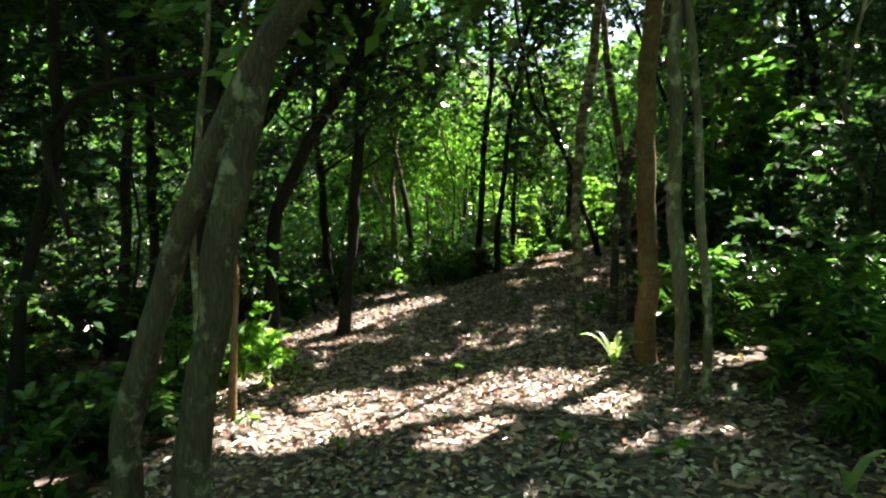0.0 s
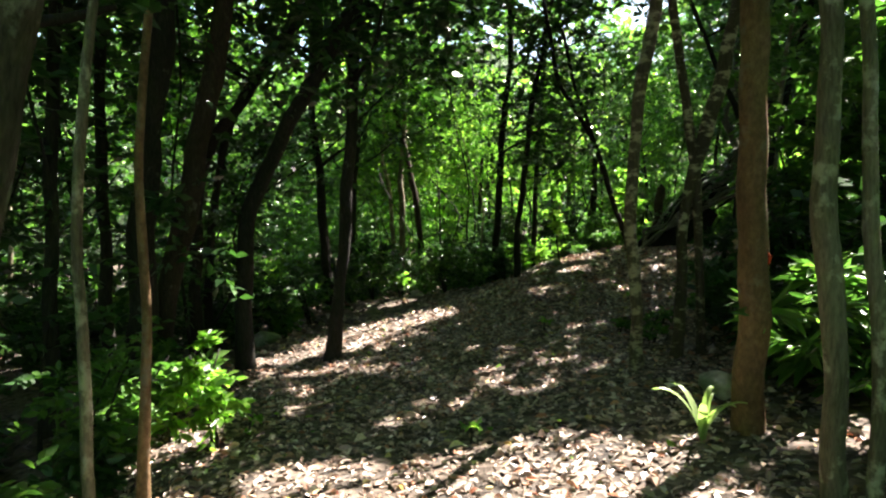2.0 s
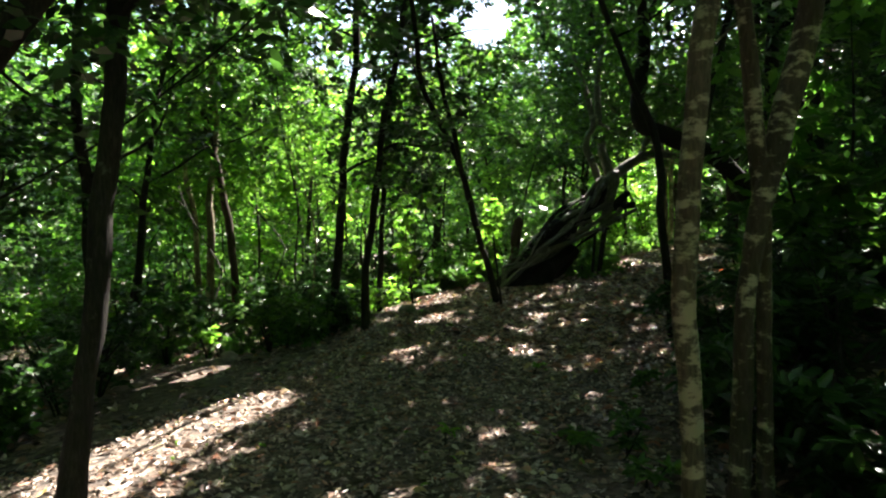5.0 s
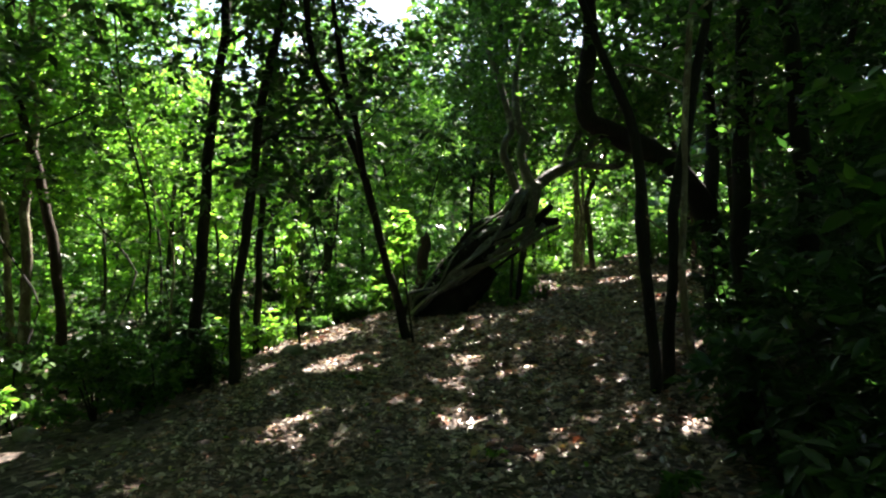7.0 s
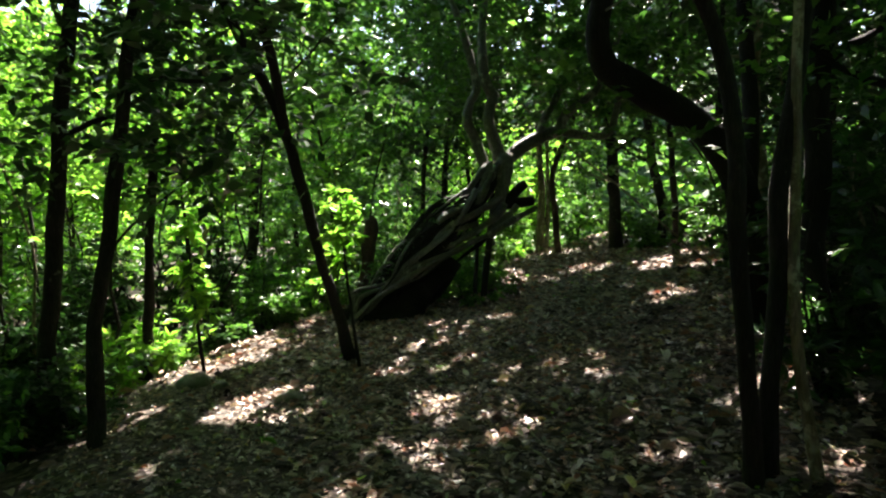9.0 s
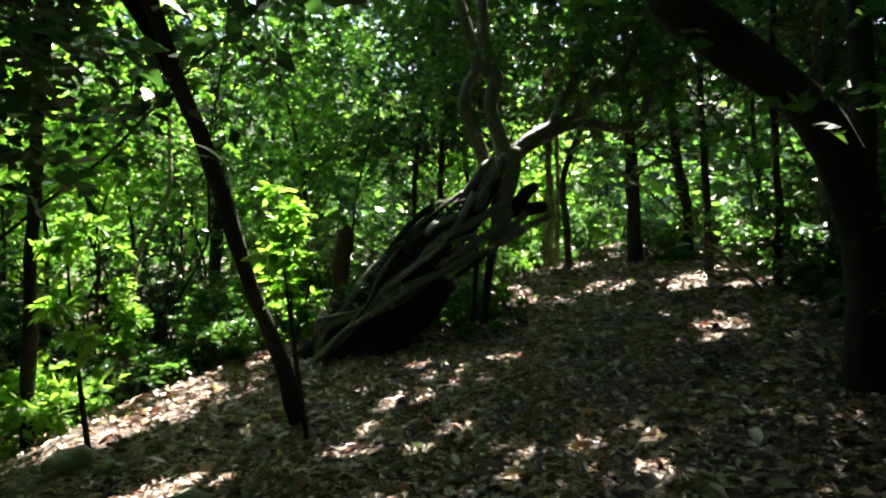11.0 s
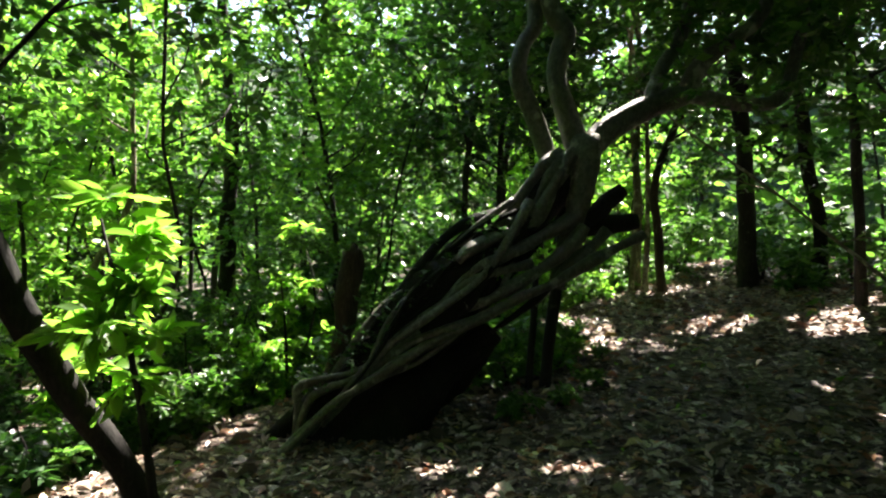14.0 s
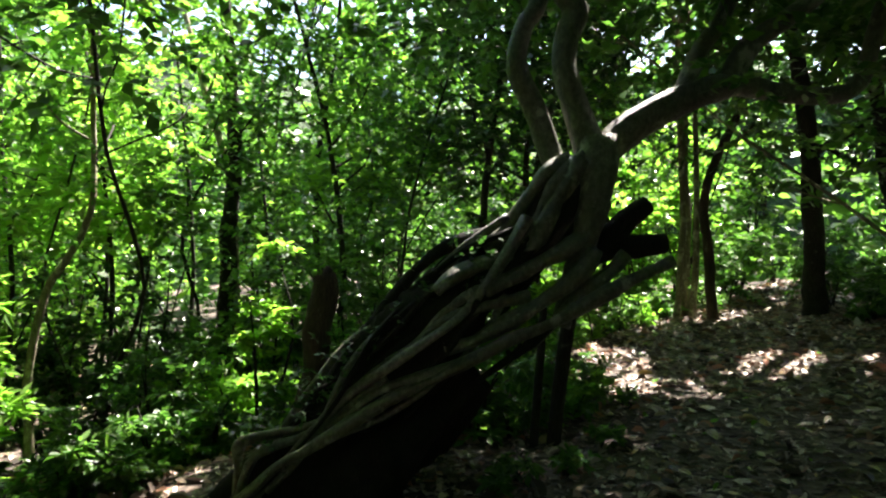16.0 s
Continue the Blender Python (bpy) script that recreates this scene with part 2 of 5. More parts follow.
# things that stand in the sun: (x, y, z, half width)
BASKING = [(3.15, 13.6, 2.2, 0.5), (5.0, 10.0, 0.9, 0.3), (5.4, 10.7, 1.3, 0.25), (4.6, 9.2, 0.8, 0.25), (4.2, 16.75, 1.6, 0.34), (4.3, 17.2, 1.0, 0.5), (4.9, 17.3, 1.3, 0.4), (2.3, 15.2, 1.4, 0.4), (-1.38, 5.25, 0.4, 0.28),
           (2.0, 4.9, 0.7, 0.45), (1.26, 4.7, 0.4, 0.2), (-3.6, 12.36, 0.72, 0.2), (-0.88, 13.3, 0.43, 0.25), (-1.2, 16.5, 2.5, 0.7), (-2.6, 5.0, 0.5, 0.4)]
BASKING += [(9.5, 13.5, 2.0, 0.4), (10.8, 14.8, 2.3, 0.5), (8.3, 12.2, 1.8, 0.4), (11.5, 16.0, 2.2, 0.5), (13.0, 17.5, 2.0, 0.8), (5.7, 15.1, 2.5, 0.35), (5.2, 15.0, 1.9, 0.16), (5.75, 14.95, 2.4, 0.16), (4.4, 15.2, 1.0, 0.14), (4.1, 15.35, 1.0, 0.12), (4.55, 16.1, 1.2, 0.14), (6.4, 14.8, 3.0, 0.22), (5.9, 15.0, 3.4, 0.22), (-1.0, 2.7, 2.2, 0.14), (1.5, 4.6, 1.5, 0.14),
            (2.25, 3.3, 0.65, 0.22), (2.1, 3.7, 0.6, 0.15), (3.07, 7.33, 2.34, 0.25), (3.4, 7.0, 1.6, 0.2), (2.0, 14.0, 1.9, 0.35), (3.5, 7.45, 2.2, 0.2),
            (-4.4, 12.5, 4.0, 0.5), (-3.3, 12.9, 3.6, 0.5), (-5.8, 12.0, 3.2, 0.4), (-6.4, 11.5, 3.7, 0.4), (-2.2, 9.2, 2.9, 0.3), (-3.0, 8.9, 3.2, 0.3), (-3.8, 8.6, 2.6, 0.3)]
for bx, by, bz, bw in BASKING:
    k = (bz - 0.17 - 0.1 * bx) / (SUN_WAY.z - 0.1 * SUN_WAY.x)
    PATCHES.append((bx - k * SUN_WAY.x, by - k * SUN_WAY.y, bw, bw * 0.8, 0))


def sunlit(x, y):
    """True where the canopy lets the sun down to the floor."""
    lit = np.zeros(np.shape(x), bool)
    wob = 0.22 * waves(x, y, 7, 11) + 0.18 * waves(x, y, 15, 12)
    for px, py, a, b, turn in PATCHES:
        c, s = math.cos(radians(turn)), math.sin(radians(turn))
        u, v = (x - px) * c + (y - py) * s, -(x - px) * s + (y - py) * c
        lit |= (u / max(0.07, 0.92 * a - 0.03)) ** 2 + (v / max(0.06, 0.92 * b - 0.03)) ** 2 < 1.05 + wob * 1.6
    # open glade beyond the fallen tree and along the far left
    glade = ((x + 0.5) / 3.5) ** 2 + ((y - 23.4) / 6.4) ** 2 < 1 + 0.5 * waves(x, y, 0.9, 31)
    glade |= ((x + 0.9) / 2.8) ** 2 + ((y - 18.6) / 2.8) ** 2 < 0.8 + 0.5 * waves(x, y, 0.9, 32)
    glade |= ((x + 0.6) / 1.3) ** 2 + ((y - 16.4) / 1.4) ** 2 < 0.9 + 0.5 * waves(x, y, 0.9, 35)
    glade |= ((x - 10.9) / 5.4) ** 2 + ((y - 21.5) / 3.0) ** 2 < 1 + 0.4 * waves(x, y, 0.9, 34)
    lit |= glade & (waves(x, y, 2.6, 33) > -0.75)
    return lit


def flecked(x, y):
    """True where the canopy is thin and lets down flecks of sun."""
    return (waves(x, y, 24, 21) + 0.35 * waves(x, y, 3.5, 22) > 0.82) & on_path(x, y, 0.8) & (y > 5.4)


def in_patch(x, y):
    """True inside one of the named sun patches."""
    lit = np.zeros(np.shape(x), bool)
    for px, py, a, b, turn in PATCHES:
        c, s = math.cos(radians(turn)), math.sin(radians(turn))
        u, v = (x - px) * c + (y - py) * s, -(x - px) * s + (y - py) * c
        lit |= (u / a) ** 2 + (v / b) ** 2 < 1.2
    return lit


def floor_under_sun(p):
    """Where the sun's ray through each point of p comes down."""
    k = (p[:, 2] - 0.17 - 0.1 * p[:, 0]) / (SUN_WAY.z - 0.1 * SUN_WAY.x)
    return p[:, 0] - k * SUN_WAY.x, p[:, 1] - k * SUN_WAY.y


# ---------------------------------------------------------------- mesh builders


def mesh_object(name, verts, faces, material, parent=None, label="", shade=True):
    """One mesh object from rows of points and of four-cornered faces."""
    me = bpy.data.meshes.new(name)
    v, f = np.asarray(verts, np.float32), np.asarray(faces, np.int32)
    me.vertices.add(len(v))
    me.vertices.foreach_set("co", v.ravel())
    n = f.shape[1]
    me.loops.add(f.size)
    me.loops.foreach_set("vertex_index", f.ravel())
    me.polygons.add(len(f))
    me.polygons.foreach_set("loop_start", np.arange(0, f.size, n, dtype=np.int32))
    me.polygons.foreach_set("loop_total", np.full(len(f), n, np.int32))
    me.polygons.foreach_set("use_smooth", np.full(len(f), shade, bool))
    me.update()
    me.validate()
    me.materials.append(material)
    ob = new(name, me)
    if parent:
        ob.parent = parent
        ob.matrix_parent_inverse = Matrix.Translation(-parent.location)
    if label:
        ob["label"] = label
    return ob


def curve_points(pts, radii, step):
    """A smooth line through the points, with its radius."""
    p = np.array(pts, float)
    r = np.array(radii, float)
    if len(r) != len(p):
        r = np.interp(np.linspace(0, 1, len(p)), np.linspace(0, 1, len(r)), r)
    q = np.vstack([2 * p[0] - p[1], p, 2 * p[-1] - p[-2]])
    rows, rad = [], []
    for i in range(len(p) - 1):
        n = max(2, int(np.linalg.norm(p[i + 1] - p[i]) / step))
        for s in np.arange(n) / n:
            a, b, c, d = q[i:i + 4]
            rows.append(0.5 * (2 * b + (c - a) * s + (2 * a - 5 * b + 4 * c - d) * s * s + (3 * b - 3 * c + d - a) * s ** 3))
            rad.append(r[i] + (r[i + 1] - r[i]) * s)
    rows.append(p[-1]), rad.append(r[-1])
    return np.array(rows), np.array(rad)


def tube(pts, radii, sides=9, step=0.12, rough=0.10, seed=0, flare=0.0, flute=0.0):
    """A round, uneven stem along the points, closed at both ends; flare widens its foot into root swellings."""
    line, rad = curve_points(pts, radii, step)
    if flare:
        run = np.concatenate([[0], np.cumsum(np.linalg.norm(np.diff(line, axis=0), axis=1))])
        bend = (0.11 * rad * np.minimum(1, run / 0.4))[:, None]
        line = line + bend * np.stack([np.sin(run * 6.5 + seed) + 0.6 * np.sin(run * 14 + 2 * seed), np.cos(run * 5.7 + 1.7 * seed), 0 * run], 1)
    way = np.gradient(line, axis=0)
    way /= np.linalg.norm(way, axis=1)[:, None] + 1e-9
    ref = np.array([1.0, 0, 0]) if abs(way[0][0]) < 0.8 else np.array([0, 1.0, 0])
    verts = []
    along = np.concatenate([[0], np.cumsum(np.linalg.norm(np.diff(line, axis=0), axis=1))])
    r = np.random.default_rng(seed + 100)
    ph = r.uniform(0, 6.28, 8)
    ang = np.arange(sides) / sides * 2 * math.pi
    for i in range(len(line)):
        ref = ref - way[i] * (ref @ way[i])
        ref /= np.linalg.norm(ref)
        other = np.cross(way[i], ref)
        s = along[i]
        w = 1 + rough * (0.5 * np.sin(2 * ang + ph[0] + 1.3 * s / 0.3) + 0.4 * np.sin(3 * ang + ph[1] - 2.1 * s / 0.4) + 0.6 * np.sin(ph[2] + s * 5 + ang))
        w = w + flute * np.sin(3 * ang + ph[3] + 0.8 * s) + r.normal(0, rough * 0.18, sides)
        if flare:
            w = w + flare * math.exp(-s / 0.13) * (1 + 0.6 * np.sin(4 * ang + ph[4]) + 0.4 * np.sin(3 * ang + ph[5]))
        verts.append(line[i] + rad[i] * w[:, None] * (np.cos(ang)[:, None] * ref + np.sin(ang)[:, None] * other))
    n = len(line)
    v = np.vstack(verts + [line[:1], line[-1:]])
    i, j = np.meshgrid(np.arange(n - 1), np.arange(sides), indexing="ij")
    k = (j + 1) % sides
    f = np.stack([i * sides + j, i * sides + k, (i + 1) * sides + k, (i + 1) * sides + j], -1).reshape(-1, 4)
    j = np.arange(0, sides - sides % 2, 2)
    cap0 = np.stack([np.full(len(j), n * sides), (j + 2) % sides, j + 1, j], 1)
    top = (n - 1) * sides
    cap1 = np.stack([np.full(len(j), n * sides + 1), top + j, top + j + 1, top + (j + 2) % sides], 1)
    return v, np.vstack([f, cap0, cap1])


def unit(v):
    return v / (np.linalg.norm(v, axis=-1, keepdims=True) + 1e-9)


def leaves(at, axis, up, size, width=0.42, fold=0.18, fine=False):
    """Leaves from their foot, way, upper side and length; fine ones have six corners, the rest four."""
    axis = unit(axis)
    across = unit(np.cross(axis, up))
    up = np.cross(across, axis)
    size = np.broadcast_to(size, (len(at),))[:, None]
    w = np.broadcast_to(width, (len(at),))[:, None] * size * 0.5
    lift = fold * w
    if fine:
        rows = [at, at + 0.28 * size * axis - 0.85 * w * across + lift * up, at + 0.66 * size * axis - 0.8 * w * across + lift * up - 0.04 * size * up,
                at + size * axis - 0.16 * size * up, at + 0.66 * size * axis + 0.8 * w * across + lift * up - 0.04 * size * up, at + 0.28 * size * axis + 0.85 * w * across + lift * up]
        v = np.stack(rows, 1).reshape(-1, 3)
        b = np.arange(len(at))[:, None] * 6
        f = np.concatenate([b + np.array([[0, 3, 2, 1]]), b + np.array([[0, 5, 4, 3]])], 1).reshape(-1, 4)
    else:
        rows = [at, at + 0.45 * size * axis - w * across + lift * up, at + size * axis - 0.08 * size * up, at + 0.45 * size * axis + w * across + lift * up]
        v = np.stack(rows, 1).reshape(-1, 3)
        f = np.arange(len(at) * 4).reshape(-1, 4)[:, ::-1]
    return v, f


SKY_WAY = np.array([0.30, 0.90, 0.325])
SKY_WAY /= np.linalg.norm(SKY_WAY)


def sprays(centres, radius, twigs, per, size, r, droop=0.15, width=0.52, fine=False, cull=True, flat=0.55, glade=False, tilt=0.68):
    """Clumps of short twigs, each with a tuft of leaves set on both its sides."""
    centres = np.asarray(centres, float)
    n = len(centres)
    radius = np.broadcast_to(radius, (n,))
    way = r.normal(0, 1, (n, twigs, 3))
    way[..., 2] = way[..., 2] * flat + 0.15
    way = unit(way)
    length = np.minimum(radius[:, None, None] * r.uniform(0.45, 0.95, (n, twigs, 1)), size * r.uniform(1.2, 2.2, (n, twigs, 1)))
    start = centres[:, None] + way * radius[:, None, None] * r.uniform(0.1, 1.25, (n, twigs, 1)) - way * length
    s = (np.arange(per) + r.uniform(0, 0.6, (n, twigs, per))) / per
    foot = start[:, :, None] + way[:, :, None] * (length * s)[..., None]
    foot[..., 2] -= droop * radius[:, None, None] * s ** 2
    sideways = unit(np.cross(way, [0, 0, 1.0]))[:, :, None] * np.where(np.arange(per) % 2, 1, -1)[:, None]
    axis = way[:, :, None] * 0.75 + sideways * 0.8 + r.normal(0, 0.32, foot.shape)
    axis[..., 2] -= 0.12
    up = np.array([0, 0, 1.0]) + r.normal(0, tilt, foot.shape)
    foot, axis, up = foot.reshape(-1, 3), axis.reshape(-1, 3), up.reshape(-1, 3)
    if cull:
        high = foot[:, 2] - (0.17 + 0.1 * foot[:, 0]) > 1.3
        lit, thin = np.zeros(len(foot), bool), np.zeros(len(foot), bool)
        for part_way in (0.1, 0.55, 1.0):
            x, y = floor_under_sun(foot + unit(axis) * size * part_way)
            lit |= sunlit(x, y)
            thin |= flecked(x, y)
        keep = ~(high & (lit | thin & (r.uniform(0, 1, len(foot)) < 0.7)))
        foot, axis, up = foot[keep], axis[keep], up[keep]
    # an open gap between the far crowns, through which the sky shows
    rel = foot - np.array([3.25, 13.84, 5.0])
    along = rel @ SKY_WAY
    keep = (along < -4.5) | (np.linalg.norm(rel - along[:, None] * SKY_WAY, axis=1) > 0.28 + 0.06 * np.abs(along))
    foot, axis, up = foot[keep], axis[keep], up[keep]
    if glade:
        x, y = floor_under_sun(foot)
        keep = (foot[:, 2] - (0.17 + 0.1 * foot[:, 0]) < 1.2) | (waves(x, y, 1.3, 41) + 0.5 * waves(x, y, 4.5, 42) < np.where(foot[:, 2] > 5.0, -0.8, np.where(foot[:, 2] > 3.8, 0.1, 0.6))) & ~in_patch(x, y)
        foot, axis, up = foot[keep], axis[keep], up[keep]
    return leaves(foot, axis, up, size * r.uniform(0.65, 1.3, len(foot)), width, 0.2, fine)


def empty_at(name, x, y, z):
    ob = new(name)
    ob.location = (x, y, z)
    ob.empty_display_size = 0.2
    return ob


# ---------------------------------------------------------------- trees


def limb_line(p, way, length, r, rise=0.25):
    pts, q, w = [p], np.array(p, float), unit(np.array(way, float))
    for _ in range(4):
        w = unit(w + r.normal(0, 0.22, 3) + np.array([0, 0, rise]) * 0.35)
        q = q + w * length / 4
        pts.append(q.copy())
    return np.array(pts)


def tree(stems, material, label, top=6.5, limbs=5, reach=1.5, clumps=9, leaf=LEAF_MID, size=0.11, seed=0, sides=10, step=0.12, flare=0.5, name="tree", low=2.6,
         branches=(), per=8, twigs=7, clump=0.6, category="tree", group="", flute=0.0, cull=True):
    """A tree: stems (points and radii) that go on up to top, limbs in the upper part and a crown of leaves at their ends."""
    r = np.random.default_rng(seed)
    x, y, z = stems[0][0][0]
    root = empty_at(name, x, y, H(x, y))
    ends = []
    for k, (pts, rad) in enumerate(stems):
        pts = [np.array(p, float) for p in pts]
        pts[0] = pts[0] - np.array([0, 0, 0.12])
        way = unit(pts[-1] - pts[-2])
        rad = list(np.interp(np.linspace(0, 1, len(pts)), np.linspace(0, 1, len(rad)), rad))
        while pts[-1][2] < top:
            way = unit(way + r.normal(0, 0.10, 3) + np.array([0, 0, 0.10]))
            pts.append(pts[-1] + way * 0.8)
            rad.append(max(0.012, rad[-1] * 0.88))
        v, f = tube(pts, rad, sides, step, 0.09, seed * 7 + k, flare, flute)
        mesh_object("trunk", v, f, material, root)
        line, lr = curve_points(pts, rad, 0.25)
        high = [i for i in range(len(line)) if line[i][2] > low]
        for j in range(limbs):
            i = high[int(len(high) * (j + r.uniform(0.2, 0.9)) / limbs) % len(high)] if high else len(line) - 1
            a = r.uniform(0, 6.28)
            lp = limb_line(line[i], (math.cos(a), math.sin(a), r.uniform(0.1, 0.7)), reach * r.uniform(0.6, 1.2), r)
            v, f = tube(lp, [lr[i] * 0.5, 0.008], 5, 0.22 if step < 0.3 else 0.4, 0.1, seed + j)
            mesh_object("limb", v, f, material, root)
            ends += [lp[2], lp[3], lp[4]]
        ends.append(line[-1])
    for bp, br in branches:
        v, f = tube(bp, br, 8, 0.1, 0.1, seed + 31)
        mesh_object("limb", v, f, material, root)
        if bp[-1][2] > 2.4:
            ends.append(np.array(bp[-1]))
    c = []
    for e in ends:
        for _ in range(max(1, round(clumps / 3))):
            c.append(e + r.normal(0, 0.38, 3))
    v, f = sprays(c, clump * r.uniform(0.7, 1.3, len(c)), twigs, per, size, r, cull=cull, glade=not cull)
    if len(v):
        mesh_object("crown", v, f, leaf, root)
    return tagged(root, label, category, group)


def shrub(x, y, tall, wide, label, leaf=LEAF_MID, size=0.08, seed=0, clumps=12, twigs=8, per=9, width=0.42, stems=3, name="shrub", fine=True, bare=0.15, stem_mat=BARK_DARK, group="", droop=0.2):
    """A bush: thin stems from one foot, with clumps of leaves along them."""
    r = np.random.default_rng(seed)
    z = H(x, y)
    root = empty_at(name, x, y, z)
    c = []
    for k in range(stems):
        a = r.uniform(0, 6.28)
        out = wide * r.uniform(0.3, 0.8)
        tip = np.array([x + out * math.cos(a), y + out * math.sin(a), z + tall * r.uniform(0.65, 1.0)])
        mid = np.array([x, y, z]) * 0.55 + tip * 0.45 + np.array([*r.normal(0, 0.04 * tall, 2), 0.12 * tall])
        v, f = tube([(x + r.normal(0, 0.02), y + r.normal(0, 0.02), z - 0.05), mid, tip], [0.008 + 0.006 * tall, 0.004], 4, 0.25, 0.1, seed + k)
        mesh_object("stem", v, f, stem_mat, root)
        for _ in range(max(1, clumps // stems)):
            s = r.uniform(bare, 1.0)
            p = (1 - s) ** 2 * np.array([x, y, z]) + 2 * s * (1 - s) * mid + s * s * tip
            c.append(p + r.normal(0, 0.22, 3) * np.array([wide, wide, tall * 0.5]))
    c = np.array(c)
    c[:, 2] = np.maximum(c[:, 2], height(c[:, 0], c[:, 1]) + 0.10)
    v, f = sprays(c, wide * 0.42 * r.uniform(0.7, 1.2, len(c)), twigs, per, size, r, droop, width, fine, False)
    mesh_object("foliage", v, f, leaf, root)
    return tagged(root, label, "shrub", group)


# ---------------------------------------------------------------- ground


def ground_sheet():
    def axis(lo, hi):
        return np.concatenate([-np.geomspace(400, 1.0, 22) + lo, np.arange(lo, hi + 0.01, 0.2), np.geomspace(1.0, 400, 22) + hi])
    xs, ys = axis(-10, 16), axis(-6, 26)
    X, Y = np.meshgrid(xs, ys, indexing="ij")
    Z = height(X, Y)
    v = np.stack([X, Y, Z], -1).reshape(-1, 3)
    n, k = X.shape
    i, j = np.meshgrid(np.arange(n - 1), np.arange(k - 1), indexing="ij")
    f = np.stack([i * k + j, (i + 1) * k + j, (i + 1) * k + j + 1, i * k + j + 1], -1).reshape(-1, 4)
    return tagged(mesh_object("ground", v, f, GROUND), "brown forest floor sloping under trees, covered with soil and leaves", "ground", kind="structure")


ground_sheet()


def litter(name, n, box, size, keep, label, seed, lift=0.012, mat=LITTER):
    r = np.random.default_rng(seed)
    x, y = r.uniform(box[0], box[1], n), r.uniform(box[2], box[3], n)
    k = keep(x, y, r)
    x, y = x[k], y[k]
    n = len(x)
    a = r.uniform(0, 6.28, n)
    s = size * r.lognormal(0, 0.3, n)
    axis = np.stack([np.cos(a), np.sin(a), r.normal(0, 0.16, n)], 1)
    up = np.stack([r.normal(0, 0.42, n), r.normal(0, 0.42, n), np.ones(n)], 1)
    foot = np.stack([x, y, height(x, y) + lift * r.uniform(0.2, 2.2, n)], 1) - axis * s[:, None] * 0.5
    v, f = leaves(foot, axis, up, s, r.uniform(0.28, 0.66, n), r.uniform(-0.9, 1.1, n)[:, None], True)
    return tagged(mesh_object(name, v, f, mat, shade=False), label, "leaf litter", kind="stuff")


def near_walk(x, y, r):
    line = [(p[1][0], p[1][1]) for p in PATH]
    d = np.min([np.hypot(x - a, y - b) for a, b in line[::2]], axis=0)
    return on_path(x, y, 0.45) & (r.uniform(0, 1, len(x)) < np.clip(1.5 - 0.3 * d, 0.0, 1))


litter("leaf_litter", 150000, (-2.6, 10, 1.2, 18), 0.047, near_walk, "dry brown and tan fallen leaves covering the path", 5)
litter("leaf_litter", 30000, (2, 14, 9, 21), 0.085, lambda x, y, r: on_path(x, y, 0.3), "dry brown leaves on the far stretch of path", 7)
litter("leaf_litter", 22000, (-8, 14, 1, 24), 0.095, lambda x, y, r: ~on_path(x, y, 0.3), "dry fallen leaves among the undergrowth", 6)
litter("fresh_fallen_leaf", 420, (-1.5, 10, 2.5, 17), 0.055, lambda x, y, r: on_path(x, y), "fresh yellow-green leaves fallen on the path", 8, 0.03, LEAF_BRIGHT)

# ---------------------------------------------------------------- trees along the walk
tree([([(-1.33, 2.86, 0.0), (-1.30, 2.84, 0.55), (-1.19, 2.80, 0.92), (-1.03, 2.77, 1.32), (-0.84, 2.74, 1.75), (-0.70, 2.71, 2.0), (-0.47, 2.68, 2.32)], [0.066, 0.06, 0.056, 0.056, 0.054, 0.052, 0.046]),
      ([(-1.0, 2.75, 0.0), (-0.97, 2.75, 0.65), (-0.88, 2.75, 1.02), (-0.82, 2.75, 1.39), (-0.72, 2.74, 1.81), (-0.62, 2.72, 2.1), (-0.42, 2.70, 2.40)], [0.076, 0.069, 0.068, 0.068, 0.065, 0.06, 0.052])],
     BARK_GREY, "leaning grey tree with two smooth stems grown together", top=6.0, seed=1, sides=14, step=0.06, reach=1.6, flute=0.06)
tree([([(1.51, 4.8, 0.2), (1.525, 4.78, 0.8), (1.52, 4.78, 1.15), (1.535, 4.78, 1.6), (1.52, 4.78, 2.12), (1.59, 4.78, 2.9)], [0.082, 0.071, 0.068, 0.069, 0.064, 0.062])], BARK_ORANGE,
     "straight tree with smooth orange-brown bark beside the path", top=6.5, seed=2, sides=14, step=0.06)
tree([([(1.53, 4.07, 0.2), (1.50, 4.05, 0.8), (1.47, 4.05, 1.42), (1.47, 4.05, 2.03), (1.50, 4.05, 2.7)], [0.05, 0.042, 0.045, 0.04, 0.04])], BARK_PALE,
     "slender pale tree with lichen spots on its bark", top=6.2, seed=3, step=0.06, clumps=6)
tree([([(1.63, 4.0, 0.15), (1.64, 4.0, 0.8), (1.60, 4.0, 1.42), (1.585, 4.0, 2.02), (1.53, 4.0, 2.68)], [0.035, 0.027, 0.027, 0.025, 0.025])], BARK_PALE,
     "thin wavy pale sapling beside a slender tree", top=5.0, seed=4, step=0.06, clumps=6, reach=0.9)
tree([([(1.29, 6.0, 0.3), (1.29, 6.0, 0.84), (1.26, 6.0, 1.38), (1.29, 6.0, 1.9), (1.34, 6.0, 2.32), (1.43, 6.0, 2.8)], [0.048, 0.041, 0.04, 0.04, 0.042, 0.043])], BARK_BAND,
     "tree with brown bark ringed by pale lichen bands", top=6.5, seed=5, sides=14, step=0.06)
